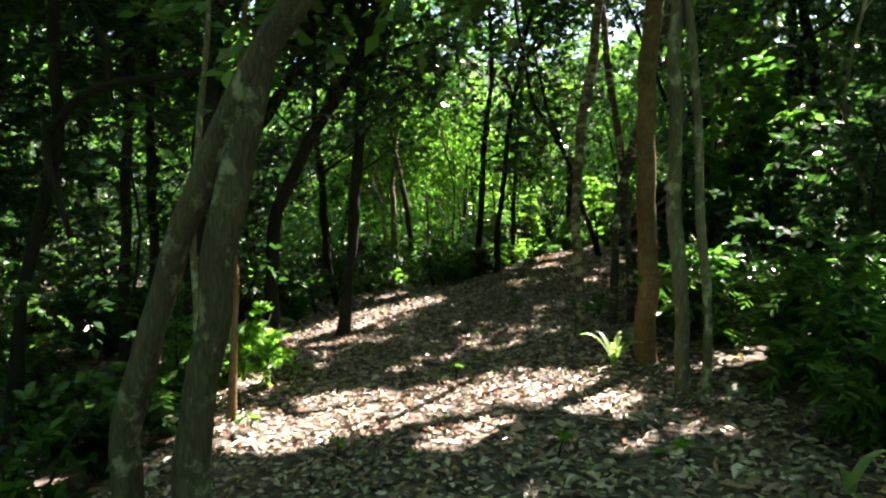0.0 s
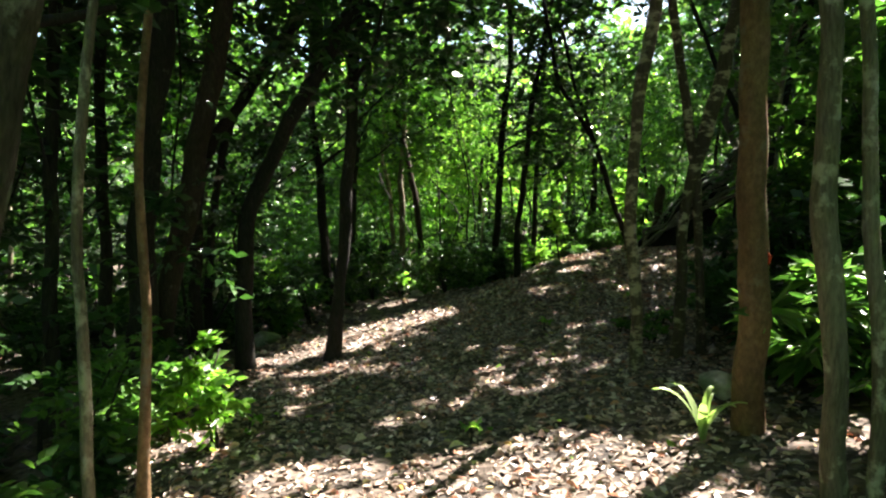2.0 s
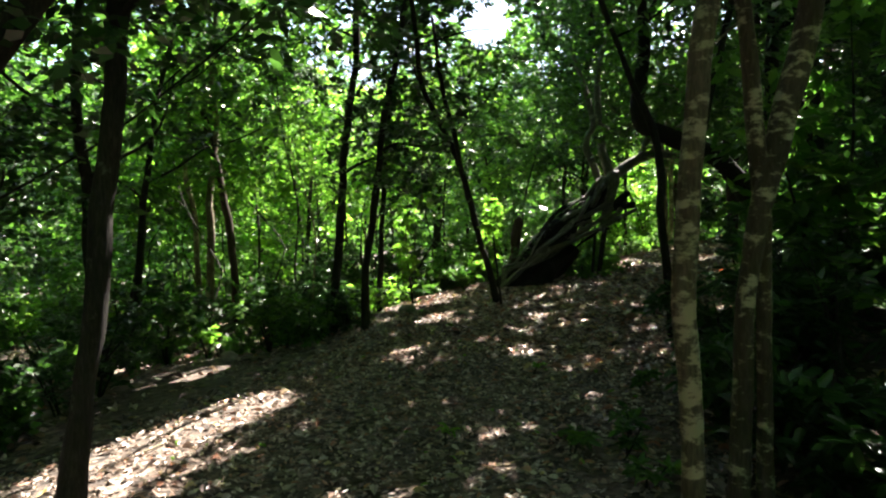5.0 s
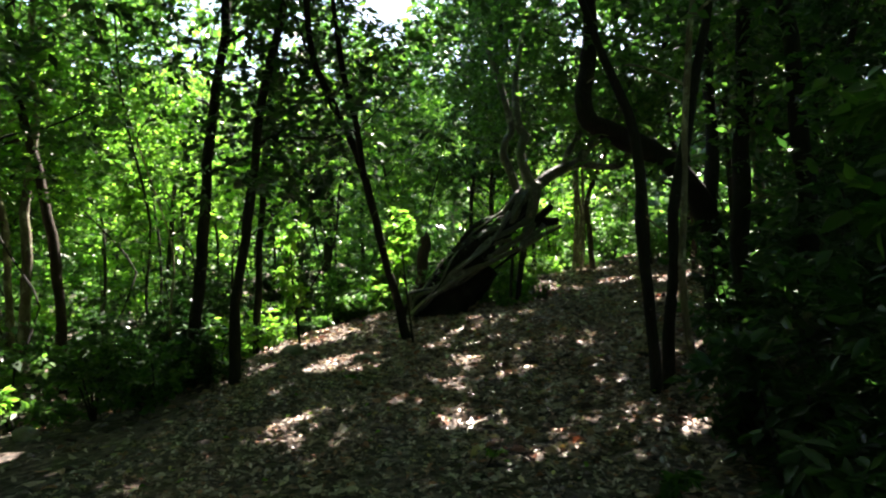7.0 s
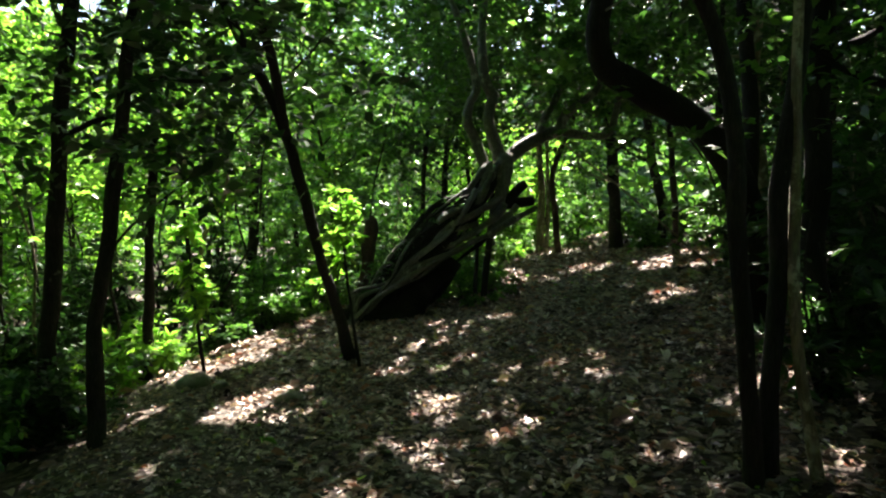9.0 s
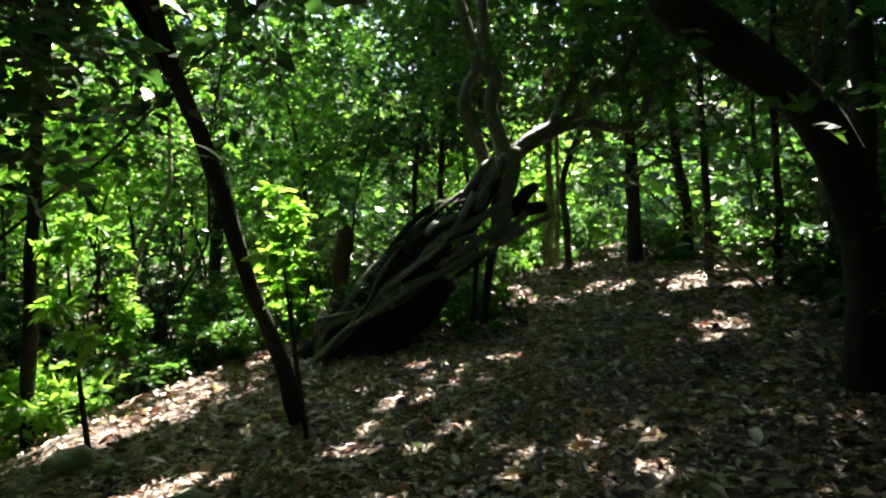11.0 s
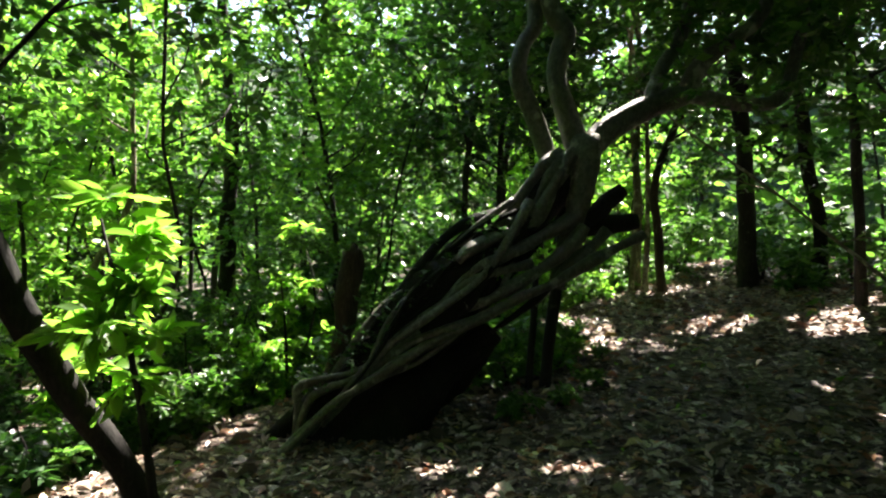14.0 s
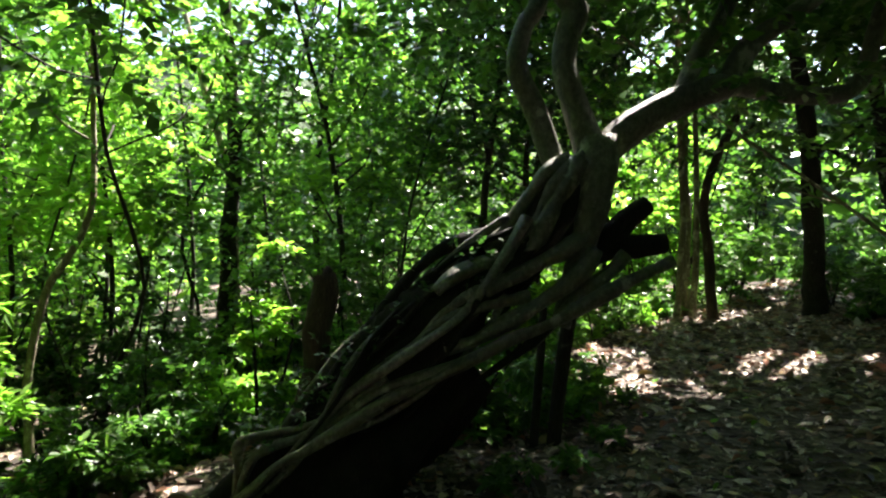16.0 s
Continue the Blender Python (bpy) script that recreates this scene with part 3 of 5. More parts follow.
tree([([(1.63, 6.2, 0.3), (1.67, 6.2, 0.99), (1.69, 6.2, 1.40), (1.77, 6.2, 1.75), (1.84, 6.2, 1.97), (1.95, 6.2, 2.36), (2.02, 6.2, 2.7)], [0.045, 0.038, 0.038, 0.045, 0.05, 0.05, 0.048]),
      ([(1.83, 6.25, 0.3), (1.82, 6.25, 0.9), (1.80, 6.24, 1.35), (1.77, 6.22, 1.8)], [0.037, 0.032, 0.03, 0.036])], BARK_PATCH,
     "double-stemmed tree with dark bark and pale lichen patches", top=6.4, seed=6, sides=12, step=0.06)
# the dark crown leaves of the near trees carry their shade in the colour
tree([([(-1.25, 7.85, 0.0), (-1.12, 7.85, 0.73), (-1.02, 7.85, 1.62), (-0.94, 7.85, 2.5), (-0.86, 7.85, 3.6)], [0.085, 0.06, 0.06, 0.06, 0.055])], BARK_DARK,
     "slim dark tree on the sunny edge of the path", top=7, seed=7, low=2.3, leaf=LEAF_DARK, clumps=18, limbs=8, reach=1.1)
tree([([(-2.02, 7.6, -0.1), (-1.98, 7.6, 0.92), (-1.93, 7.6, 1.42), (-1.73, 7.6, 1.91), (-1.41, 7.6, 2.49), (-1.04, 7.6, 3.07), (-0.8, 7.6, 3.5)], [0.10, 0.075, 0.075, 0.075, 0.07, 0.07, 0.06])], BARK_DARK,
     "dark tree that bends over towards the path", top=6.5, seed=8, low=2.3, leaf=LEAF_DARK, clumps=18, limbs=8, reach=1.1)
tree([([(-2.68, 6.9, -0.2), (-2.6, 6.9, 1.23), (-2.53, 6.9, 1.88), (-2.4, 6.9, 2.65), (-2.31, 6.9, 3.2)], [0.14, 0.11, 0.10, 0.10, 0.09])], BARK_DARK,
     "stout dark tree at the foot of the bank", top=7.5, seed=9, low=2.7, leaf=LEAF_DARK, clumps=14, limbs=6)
tree([([(-2.75, 7.25, -0.2), (-2.56, 7.2, 0.79), (-2.39, 7.2, 1.3), (-2.28, 7.2, 1.8), (-2.1, 7.2, 2.53), (-1.93, 7.2, 3.25)], [0.11, 0.10, 0.10, 0.10, 0.095, 0.085])], BARK_RED,
     "leaning tree with red-brown bark", top=7.2, seed=10, low=2.7, leaf=LEAF_DARK, clumps=14, limbs=6)
tree([([(-1.62, 4.38, -0.05), (-1.61, 4.38, 0.45), (-1.60, 4.38, 0.95), (-1.60, 4.38, 1.42), (-1.55, 4.38, 1.91)], [0.03, 0.026, 0.024, 0.024, 0.022])], BARK_PALE,
     "thin pale sapling by the edge of the path", top=3.6, seed=11, clumps=3, reach=0.7, limbs=3, flare=0.3)
tree([([(-1.46, 4.53, 0.0), (-1.42, 4.53, 0.52), (-1.38, 4.53, 1.06), (-1.39, 4.53, 1.65), (-1.34, 4.53, 2.1)], [0.032, 0.028, 0.022, 0.02, 0.02])], BARK_ORANGE,
     "thin sapling with an ochre foot by the path", top=3.6, seed=12, clumps=3, reach=0.7, limbs=3, flare=0.3)
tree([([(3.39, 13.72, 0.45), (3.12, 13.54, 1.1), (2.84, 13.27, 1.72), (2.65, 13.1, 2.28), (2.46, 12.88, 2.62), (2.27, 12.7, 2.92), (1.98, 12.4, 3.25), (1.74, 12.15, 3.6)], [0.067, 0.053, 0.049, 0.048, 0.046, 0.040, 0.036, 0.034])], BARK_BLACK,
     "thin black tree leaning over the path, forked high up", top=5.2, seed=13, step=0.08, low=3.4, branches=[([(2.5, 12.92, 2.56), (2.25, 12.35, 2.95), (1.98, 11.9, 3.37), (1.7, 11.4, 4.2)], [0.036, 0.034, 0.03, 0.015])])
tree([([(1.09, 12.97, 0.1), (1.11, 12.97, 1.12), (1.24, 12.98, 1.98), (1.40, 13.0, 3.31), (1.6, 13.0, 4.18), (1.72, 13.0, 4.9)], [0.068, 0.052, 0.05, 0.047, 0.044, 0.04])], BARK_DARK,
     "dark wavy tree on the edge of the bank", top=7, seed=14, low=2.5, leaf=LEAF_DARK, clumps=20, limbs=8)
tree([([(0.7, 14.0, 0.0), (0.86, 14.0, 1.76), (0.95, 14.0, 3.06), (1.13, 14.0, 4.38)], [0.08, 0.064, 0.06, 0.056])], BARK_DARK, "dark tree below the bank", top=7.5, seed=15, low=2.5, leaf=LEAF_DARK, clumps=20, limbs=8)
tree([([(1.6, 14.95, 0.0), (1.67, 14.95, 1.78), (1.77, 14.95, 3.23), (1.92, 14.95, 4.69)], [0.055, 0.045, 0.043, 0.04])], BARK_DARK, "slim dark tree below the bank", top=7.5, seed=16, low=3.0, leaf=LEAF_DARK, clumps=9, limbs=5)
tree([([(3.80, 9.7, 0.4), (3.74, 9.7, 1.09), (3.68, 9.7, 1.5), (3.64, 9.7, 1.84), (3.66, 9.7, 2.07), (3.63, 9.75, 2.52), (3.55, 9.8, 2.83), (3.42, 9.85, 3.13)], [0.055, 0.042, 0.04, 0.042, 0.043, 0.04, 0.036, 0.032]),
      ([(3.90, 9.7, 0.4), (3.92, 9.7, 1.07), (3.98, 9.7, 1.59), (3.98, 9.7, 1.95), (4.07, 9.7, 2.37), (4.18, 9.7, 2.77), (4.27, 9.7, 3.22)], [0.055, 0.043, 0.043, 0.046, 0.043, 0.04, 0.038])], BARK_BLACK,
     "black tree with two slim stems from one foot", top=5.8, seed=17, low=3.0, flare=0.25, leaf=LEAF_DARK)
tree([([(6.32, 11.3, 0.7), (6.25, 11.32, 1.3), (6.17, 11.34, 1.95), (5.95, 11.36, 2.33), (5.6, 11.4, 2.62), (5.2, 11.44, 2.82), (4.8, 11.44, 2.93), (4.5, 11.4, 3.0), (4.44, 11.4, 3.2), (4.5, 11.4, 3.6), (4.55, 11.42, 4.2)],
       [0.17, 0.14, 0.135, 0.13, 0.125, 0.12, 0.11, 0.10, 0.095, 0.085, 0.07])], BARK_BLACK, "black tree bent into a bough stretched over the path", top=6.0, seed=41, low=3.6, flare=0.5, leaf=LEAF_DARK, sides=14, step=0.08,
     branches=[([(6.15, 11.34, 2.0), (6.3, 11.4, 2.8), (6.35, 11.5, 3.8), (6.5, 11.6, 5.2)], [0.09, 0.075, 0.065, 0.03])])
tape = mesh_object("trail_tape", *tube([(1.582, 4.745, 1.24), (1.590, 4.74, 1.215), (1.584, 4.74, 1.18)], [0.006, 0.011, 0.006], 6, 0.02), TAPE)
tagged(tape, "small orange-red tape marker on an orange trunk", "marker")

# ---------------------------------------------------------------- the fallen fig


def fallen_tree():
    root_of = empty_at("fallen_tree", 4.3, 15.4, H(4.3, 15.4))
    # core of the root mass, black for the shade between the roots
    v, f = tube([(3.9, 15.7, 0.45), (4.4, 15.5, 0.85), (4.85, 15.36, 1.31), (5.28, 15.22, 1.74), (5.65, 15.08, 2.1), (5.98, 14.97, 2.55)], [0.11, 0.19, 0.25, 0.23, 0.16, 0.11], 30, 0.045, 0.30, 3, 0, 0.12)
    mesh_object("dark_mass", v, f, BARK_SHADE, root_of, "core of the log, black like the shade between its roots")
    # added mass that stands for the dark hollow under the log
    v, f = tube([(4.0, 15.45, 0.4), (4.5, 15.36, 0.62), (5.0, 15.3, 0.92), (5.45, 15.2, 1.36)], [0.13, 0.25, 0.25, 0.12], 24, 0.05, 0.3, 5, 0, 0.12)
    mesh_object("dark_mass", v, f, BARK_SHADE, root_of, "black mass added for the shade under the log")
    count = itertools.count()
    q = np.random.default_rng(55)

    def root(material, r, *pts):
        """One root of the tangle: it swells and thins along its way."""
        k = next(count)
        n = len(pts)
        rad = 0.86 * r * (1 + 0.25 * np.sin(np.arange(n) * 1.9 + k)) * np.linspace(0.85, 1.1, n)
        v, f = tube(pts, rad, 12, 0.035, 0.13, 40 + k, 0, 0.05)
        mesh_object("root", v, f, material, root_of)

    root(BARK_FIG, 0.042, (3.80, 15.34, 0.46), (4.01, 15.24, 0.65), (4.24, 15.18, 0.89), (4.43, 15.13, 1.00), (4.63, 15.08, 1.13), (4.87, 15.01, 1.28), (5.08, 14.96, 1.38), (5.27, 14.90, 1.48), (5.51, 14.84, 1.61), (5.69, 14.79, 1.68), (5.88, 14.74, 1.78), (6.06, 14.69, 1.88), (6.21, 14.65, 1.96), (6.41, 14.60, 2.06))
    root(BARK_FIG, 0.024, (3.84, 15.30, 0.46), (4.03, 15.24, 0.71), (4.30, 15.16, 0.93), (4.55, 15.10, 1.09), (4.84, 15.02, 1.25), (5.16, 14.93, 1.41))
    root(BARK_FIG, 0.031, (4.59, 15.12, 1.07), (4.68, 15.09, 1.21), (4.83, 15.05, 1.32), (5.02, 14.99, 1.39), (5.23, 14.93, 1.47), (5.35, 14.89, 1.51))
    root(BARK_FIG, 0.055, (5.16, 14.99, 1.54), (5.32, 14.94, 1.59), (5.45, 14.91, 1.66), (5.55, 14.89, 1.71), (5.69, 14.85, 1.80), (5.82, 14.82, 1.89), (5.93, 14.79, 1.99), (6.01, 14.77, 2.12))
    root(BARK_FIG, 0.038, (4.99, 15.03, 1.54), (5.12, 15.00, 1.68), (5.25, 14.97, 1.74), (5.37, 14.94, 1.78), (5.49, 14.91, 1.81), (5.64, 14.88, 1.84))
    root(BARK_FIG, 0.060, (5.13, 15.07, 1.86), (5.23, 15.04, 1.95), (5.40, 15.00, 2.03), (5.57, 14.96, 2.07), (5.68, 14.93, 2.14), (5.75, 14.92, 2.26), (5.82, 14.90, 2.40), (5.90, 14.88, 2.52), (5.97, 14.87, 2.64))
    root(BARK_FIG, 0.054, (5.43, 15.09, 2.14), (5.54, 15.06, 2.19), (5.62, 15.04, 2.33), (5.71, 15.01, 2.46), (5.81, 14.98, 2.58), (5.94, 14.95, 2.66))
    root(BARK_FIG, 0.054, (5.59, 14.97, 2.03), (5.68, 14.95, 2.19), (5.74, 14.94, 2.33), (5.81, 14.92, 2.48), (5.90, 14.91, 2.58), (6.00, 14.88, 2.69))
    root(BARK_FIG, 0.060, (5.38, 14.95, 1.88), (5.57, 14.91, 1.96), (5.74, 14.88, 2.05), (5.90, 14.85, 2.13), (6.03, 14.84, 2.25), (6.11, 14.83, 2.41))
    root(BARK_FIG, 0.050, (5.64, 14.87, 1.57), (5.76, 14.85, 1.67), (5.87, 14.82, 1.78), (5.99, 14.79, 1.89), (6.11, 14.77, 1.99), (6.20, 14.75, 2.09))
    root(BARK_FIG, 0.036, (4.03, 15.42, 0.50), (4.05, 15.39, 0.84), (4.05, 15.38, 0.98), (4.18, 15.35, 1.03), (4.38, 15.29, 1.07), (4.53, 15.24, 1.12), (4.63, 15.21, 1.22), (4.72, 15.18, 1.33), (4.87, 15.14, 1.44), (5.03, 15.09, 1.50))
    root(BARK_FIG, 0.035, (4.00, 15.40, 0.48), (4.11, 15.34, 0.87), (4.22, 15.30, 0.97), (4.38, 15.25, 1.03), (4.57, 15.19, 1.12), (4.70, 15.14, 1.24), (4.85, 15.09, 1.37))
    root(BARK_SHADE, 0.033, (4.50, 15.41, 1.07), (4.59, 15.38, 1.21), (4.65, 15.35, 1.36), (4.77, 15.32, 1.51), (4.93, 15.26, 1.71), (5.14, 15.20, 1.87))
    root(BARK_SHADE, 0.050, (4.75, 15.38, 1.54), (4.91, 15.32, 1.78), (5.10, 15.26, 2.01), (5.28, 15.19, 2.14), (5.52, 15.11, 2.20))
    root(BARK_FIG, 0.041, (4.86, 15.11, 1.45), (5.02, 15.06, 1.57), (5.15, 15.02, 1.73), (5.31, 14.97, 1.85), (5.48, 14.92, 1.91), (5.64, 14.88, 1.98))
    root(BARK_SHADE, 0.045, (4.91, 15.18, 1.67), (5.07, 15.12, 1.81), (5.24, 15.06, 1.86), (5.40, 15.01, 1.91), (5.56, 14.95, 1.96))
    root(BARK_SHADE, 0.031, (4.58, 15.25, 1.12), (4.74, 15.20, 1.34), (4.90, 15.15, 1.50), (5.10, 15.09, 1.65), (5.23, 15.05, 1.72))
    root(BARK_SHADE, 0.028, (5.33, 14.92, 1.36), (5.49, 14.87, 1.48), (5.64, 14.83, 1.59), (5.77, 14.80, 1.71))
    # thinner roots that wind round the log
    spine = np.array([(3.95, 15.65, 0.5), (4.4, 15.46, 0.88), (4.85, 15.32, 1.32), (5.3, 15.18, 1.75), (5.65, 15.06, 2.12), (5.98, 14.96, 2.5)])
    girth = np.array([0.13, 0.22, 0.28, 0.26, 0.2, 0.14])
    for k in range(24):
        u = np.linspace(q.uniform(0, 0.6), 1.0, 7) * q.uniform(0.6, 1.0)
        a = q.uniform(0, 6.28) + u * q.normal(0, 2.2) + 0.35 * np.sin(u * 9 + q.uniform(0, 6))
        mid = np.stack([np.interp(u, np.linspace(0, 1, 6), spine[:, i]) for i in range(3)], 1)
        g = np.interp(u, np.linspace(0, 1, 6), girth) * q.uniform(0.85, 1.1, 7)
        e1, e2 = np.array([-0.26, -0.965, 0.0]), np.array([-0.56, 0.19, 0.80])
        # two in three take the shade-black colour of the gaps
        root((BARK_SHADE, BARK_LOG, BARK_SHADE)[k % 3], q.uniform(0.012, 0.034), *(mid + g[:, None] * (np.cos(a)[:, None] * e1 + np.sin(a)[:, None] * e2)))
    count = itertools.count()

    def limb(material, pts, radii):
        """The short trunk above the roots, a bough or a broken end."""
        k = next(count)
        v, f = tube(pts, [1.14 * a for a in radii], 14, 0.05, 0.12, 60 + k, 0, 0.04)
        mesh_object("limb" if k else "trunk", v, f, material, root_of)

    limb(BARK_FIG, [(5.86, 14.93, 1.66), (5.95, 14.90, 1.99), (6.04, 14.86, 2.33), (6.08, 14.86, 2.59), (6.09, 14.9, 2.78)], [0.05, 0.066, 0.08, 0.10, 0.10])
    limb(BARK_FIG, [(6.09, 14.92, 2.6), (5.99, 14.97, 2.95), (5.92, 14.99, 3.23), (5.94, 14.99, 3.43), (5.98, 14.98, 3.58), (5.85, 15.02, 3.85), (5.9, 15.1, 4.6), (6.1, 15.2, 5.4)], [0.09, 0.075, 0.07, 0.068, 0.07, 0.06, 0.05, 0.03])
    limb(BARK_FIG, [(5.95, 15.05, 2.55), (5.90, 15.1, 2.7), (5.81, 15.14, 2.97), (5.68, 15.18, 3.25), (5.72, 15.17, 3.5), (5.82, 15.14, 3.75), (5.7, 15.3, 4.5), (5.5, 15.5, 5.3)], [0.07, 0.065, 0.06, 0.058, 0.055, 0.055, 0.045, 0.025])
    limb(BARK_FIG, [(6.05, 14.92, 2.62), (6.15, 14.91, 2.71), (6.38, 14.84, 2.9), (6.64, 14.75, 3.06), (6.92, 14.66, 3.15)], [0.10, 0.095, 0.085, 0.075, 0.07])
    limb(BARK_FIG, [(6.88, 14.67, 3.14), (7.15, 14.57, 3.08), (7.41, 14.48, 3.06), (7.61, 14.42, 3.14), (7.70, 14.39, 3.46), (7.8, 14.3, 4.2)], [0.065, 0.05, 0.045, 0.045, 0.04, 0.02])
    limb(BARK_FIG, [(6.86, 14.68, 3.12), (6.99, 14.63, 3.37), (7.25, 14.54, 3.58), (7.44, 14.48, 3.78), (7.9, 14.5, 4.6)], [0.06, 0.06, 0.05, 0.05, 0.03])
    limb(BARK_FIG, [(6.60, 14.77, 3.04), (6.75, 14.8, 3.35), (7.0, 14.85, 3.7), (7.2, 14.9, 4.4)], [0.055, 0.05, 0.045, 0.03])
    limb(BARK_SHADE, [(6.06, 14.93, 2.08), (6.16, 14.91, 2.16), (6.29, 14.87, 2.3), (6.41, 14.83, 2.4)], [0.07, 0.07, 0.06, 0.045])
    limb(BARK_SHADE, [(6.0, 14.94, 2.06), (6.12, 14.94, 2.11), (6.29, 14.87, 2.13), (6.51, 14.79, 2.16)], [0.07, 0.07, 0.065, 0.05])
    r = np.random.default_rng(77)
    c = np.array([(6.0, 15.2, 5.3), (5.5, 15.5, 5.2), (7.8, 14.3, 4.2), (7.9, 14.5, 4.6), (7.2, 14.9, 4.4), (7.3, 14.6, 4.2), (6.3, 15.3, 4.9), (7.6, 14.8, 4.9), (6.8, 15.0, 4.8), (8.2, 14.6, 4.5), (7.9, 14.2, 3.7), (8.3, 14.9, 3.9)])
    c = np.vstack([c, [(8.6, 15.2, 4.6), (7.0, 14.2, 4.4), (6.6, 14.4, 4.0), (8.8, 14.4, 4.9), (7.6, 15.6, 4.6), (9.2, 15.6, 4.4), (7.3, 14.2, 3.75), (8.0, 14.5, 3.8), (8.6, 14.8, 3.7), (9.2, 15.0, 4.0), (6.5, 15.0, 4.3), (5.9, 15.4, 4.6), (5.4, 15.6, 4.2), (5.8, 15.9, 3.9), (6.4, 15.9, 3.8), (7.0, 15.8, 4.0), (5.2, 15.3, 4.8), (6.6, 15.5, 4.9), (7.4, 15.4, 4.3), (6.2, 16.2, 4.5)]])
    c = np.vstack([c + r.normal(0, 0.38, c.shape) for _ in range(7)])
    v, f = sprays(c, 0.5 * r.uniform(0.7, 1.3, len(c)), 10, 9, 0.10, r)
    mesh_object("crown", v, f, LEAF_MID, root_of)
    u = r.uniform(0.12, 0.85, 46)
    c = np.stack([np.interp(u, np.linspace(0, 1, 6), spine[:, i]) for i in range(3)], 1) + np.array([-0.12, -0.04, 0.17]) + r.normal(0, 0.08, (46, 3))
    v, f = sprays(c, 0.16, 5, 6, 0.045, r, cull=False)
    mesh_object("creeper", v, f, LEAF_DARK, root_of, "small dark creeper leaves on the log")
    return tagged(root_of, "fallen fig tree of tangled grey roots leaning over the path", "fallen tree")


fallen_tree()


def stump():
    x, y = 4.45, 16.14
    root = empty_at("tree_stump", x, y, H(x, y))
    v, f = tube([(4.36, 16.16, 0.3), (4.46, 16.14, 0.9), (4.55, 16.1, 1.2), (4.60, 16.08, 1.5), (4.625, 16.07, 1.8), (4.615, 16.07, 1.93)], [0.14, 0.08, 0.075, 0.095, 0.10, 0.085], 14, 0.06, 0.16, 9, 0.3)
    mesh_object("splinter", *tube([(4.635, 16.05, 1.86), (4.64, 16.05, 1.95), (4.645, 16.05, 1.99)], [0.06, 0.045, 0.012], 9, 0.03, 0.2, 4), BARK_RED, root)
    mesh_object("trunk", v, f, BARK_RED, root)
    tagged(root, "broken brown tree stump standing behind the fallen fig", "tree stump")


stump()
for k, (p, rad) in enumerate([([(6.10, 15.47, 0.7), (6.18, 15.43, 1.43), (6.24, 15.42, 1.9), (6.3, 15.5, 2.6)], [0.055, 0.05, 0.045, 0.03]),
                              ([(5.98, 15.5, 0.7), (6.02, 15.49, 1.35), (6.04, 15.48, 1.8)], [0.035, 0.03, 0.025])]):
    x, y, z = p[0]
    root = empty_at("pole", x, y, H(x, y))
    mesh_object("trunk", *tube(p, rad, 8, 0.1, 0.1, k), BARK_DARK, root)
    tagged(root, "thin dark dead trunk under the fallen fig", "dead trunk")

# crooked grey sapling beyond the bank
tree([([(2.54, 17.3, -0.1), (2.50, 17.3, 0.68), (2.48, 17.3, 1.03), (2.6, 17.3, 1.74), (2.72, 17.3, 1.96), (2.91, 17.3, 2.37), (2.93, 17.3, 2.96)], [0.04, 0.034, 0.032, 0.03, 0.028, 0.026, 0.022])], BARK_PALE,
     "crooked grey sapling among sunlit bushes", top=4.0, seed=18, clumps=4, reach=0.8, limbs=4, leaf=LEAF_BRIGHT)


def rock(x, y, w, seed):
    r = np.random.default_rng(seed)
    bm = bmesh.new()
    bmesh.ops.create_icosphere(bm, subdivisions=3, radius=1)
    k = r.uniform(0, 50, 3)
    for v in bm.verts:
        n = 1 + 0.35 * noise.noise(v.co * 1.3 + Vector(k)) + 0.12 * noise.noise(v.co * 4 + Vector(k))
        v.co = Vector((v.co.x * w * n, v.co.y * w * 0.75 * n, v.co.z * w * 0.6 * n))
    me = bpy.data.meshes.new("rock")
    bm.to_mesh(me), bm.free()
    me.polygons.foreach_set("use_smooth", [True] * len(me.polygons))
    me.materials.append(ROCK)
    ob = new("rock", me)
    ob.location, ob.rotation_euler = (x, y, H(x, y) + w * 0.18), (0, 0, r.uniform(0, 6))
    return tagged(ob, "pale limestone rock half sunk in leaf litter", "rock", "rocks by the path")


for k, (x, y, w) in enumerate([(1.9, 13.95, 0.15), (2.45, 12.8, 0.11), (2.1, 13.75, 0.08), (1.80, 3.98, 0.07), (-2.42, 9.6, 0.2), (3.7, 16.9, 0.2), (-0.7, 12.6, 0.13), (5.4, 10.2, 0.12), (1.6, 5.35, 0.14)]):
    rock(x, y, w, k)


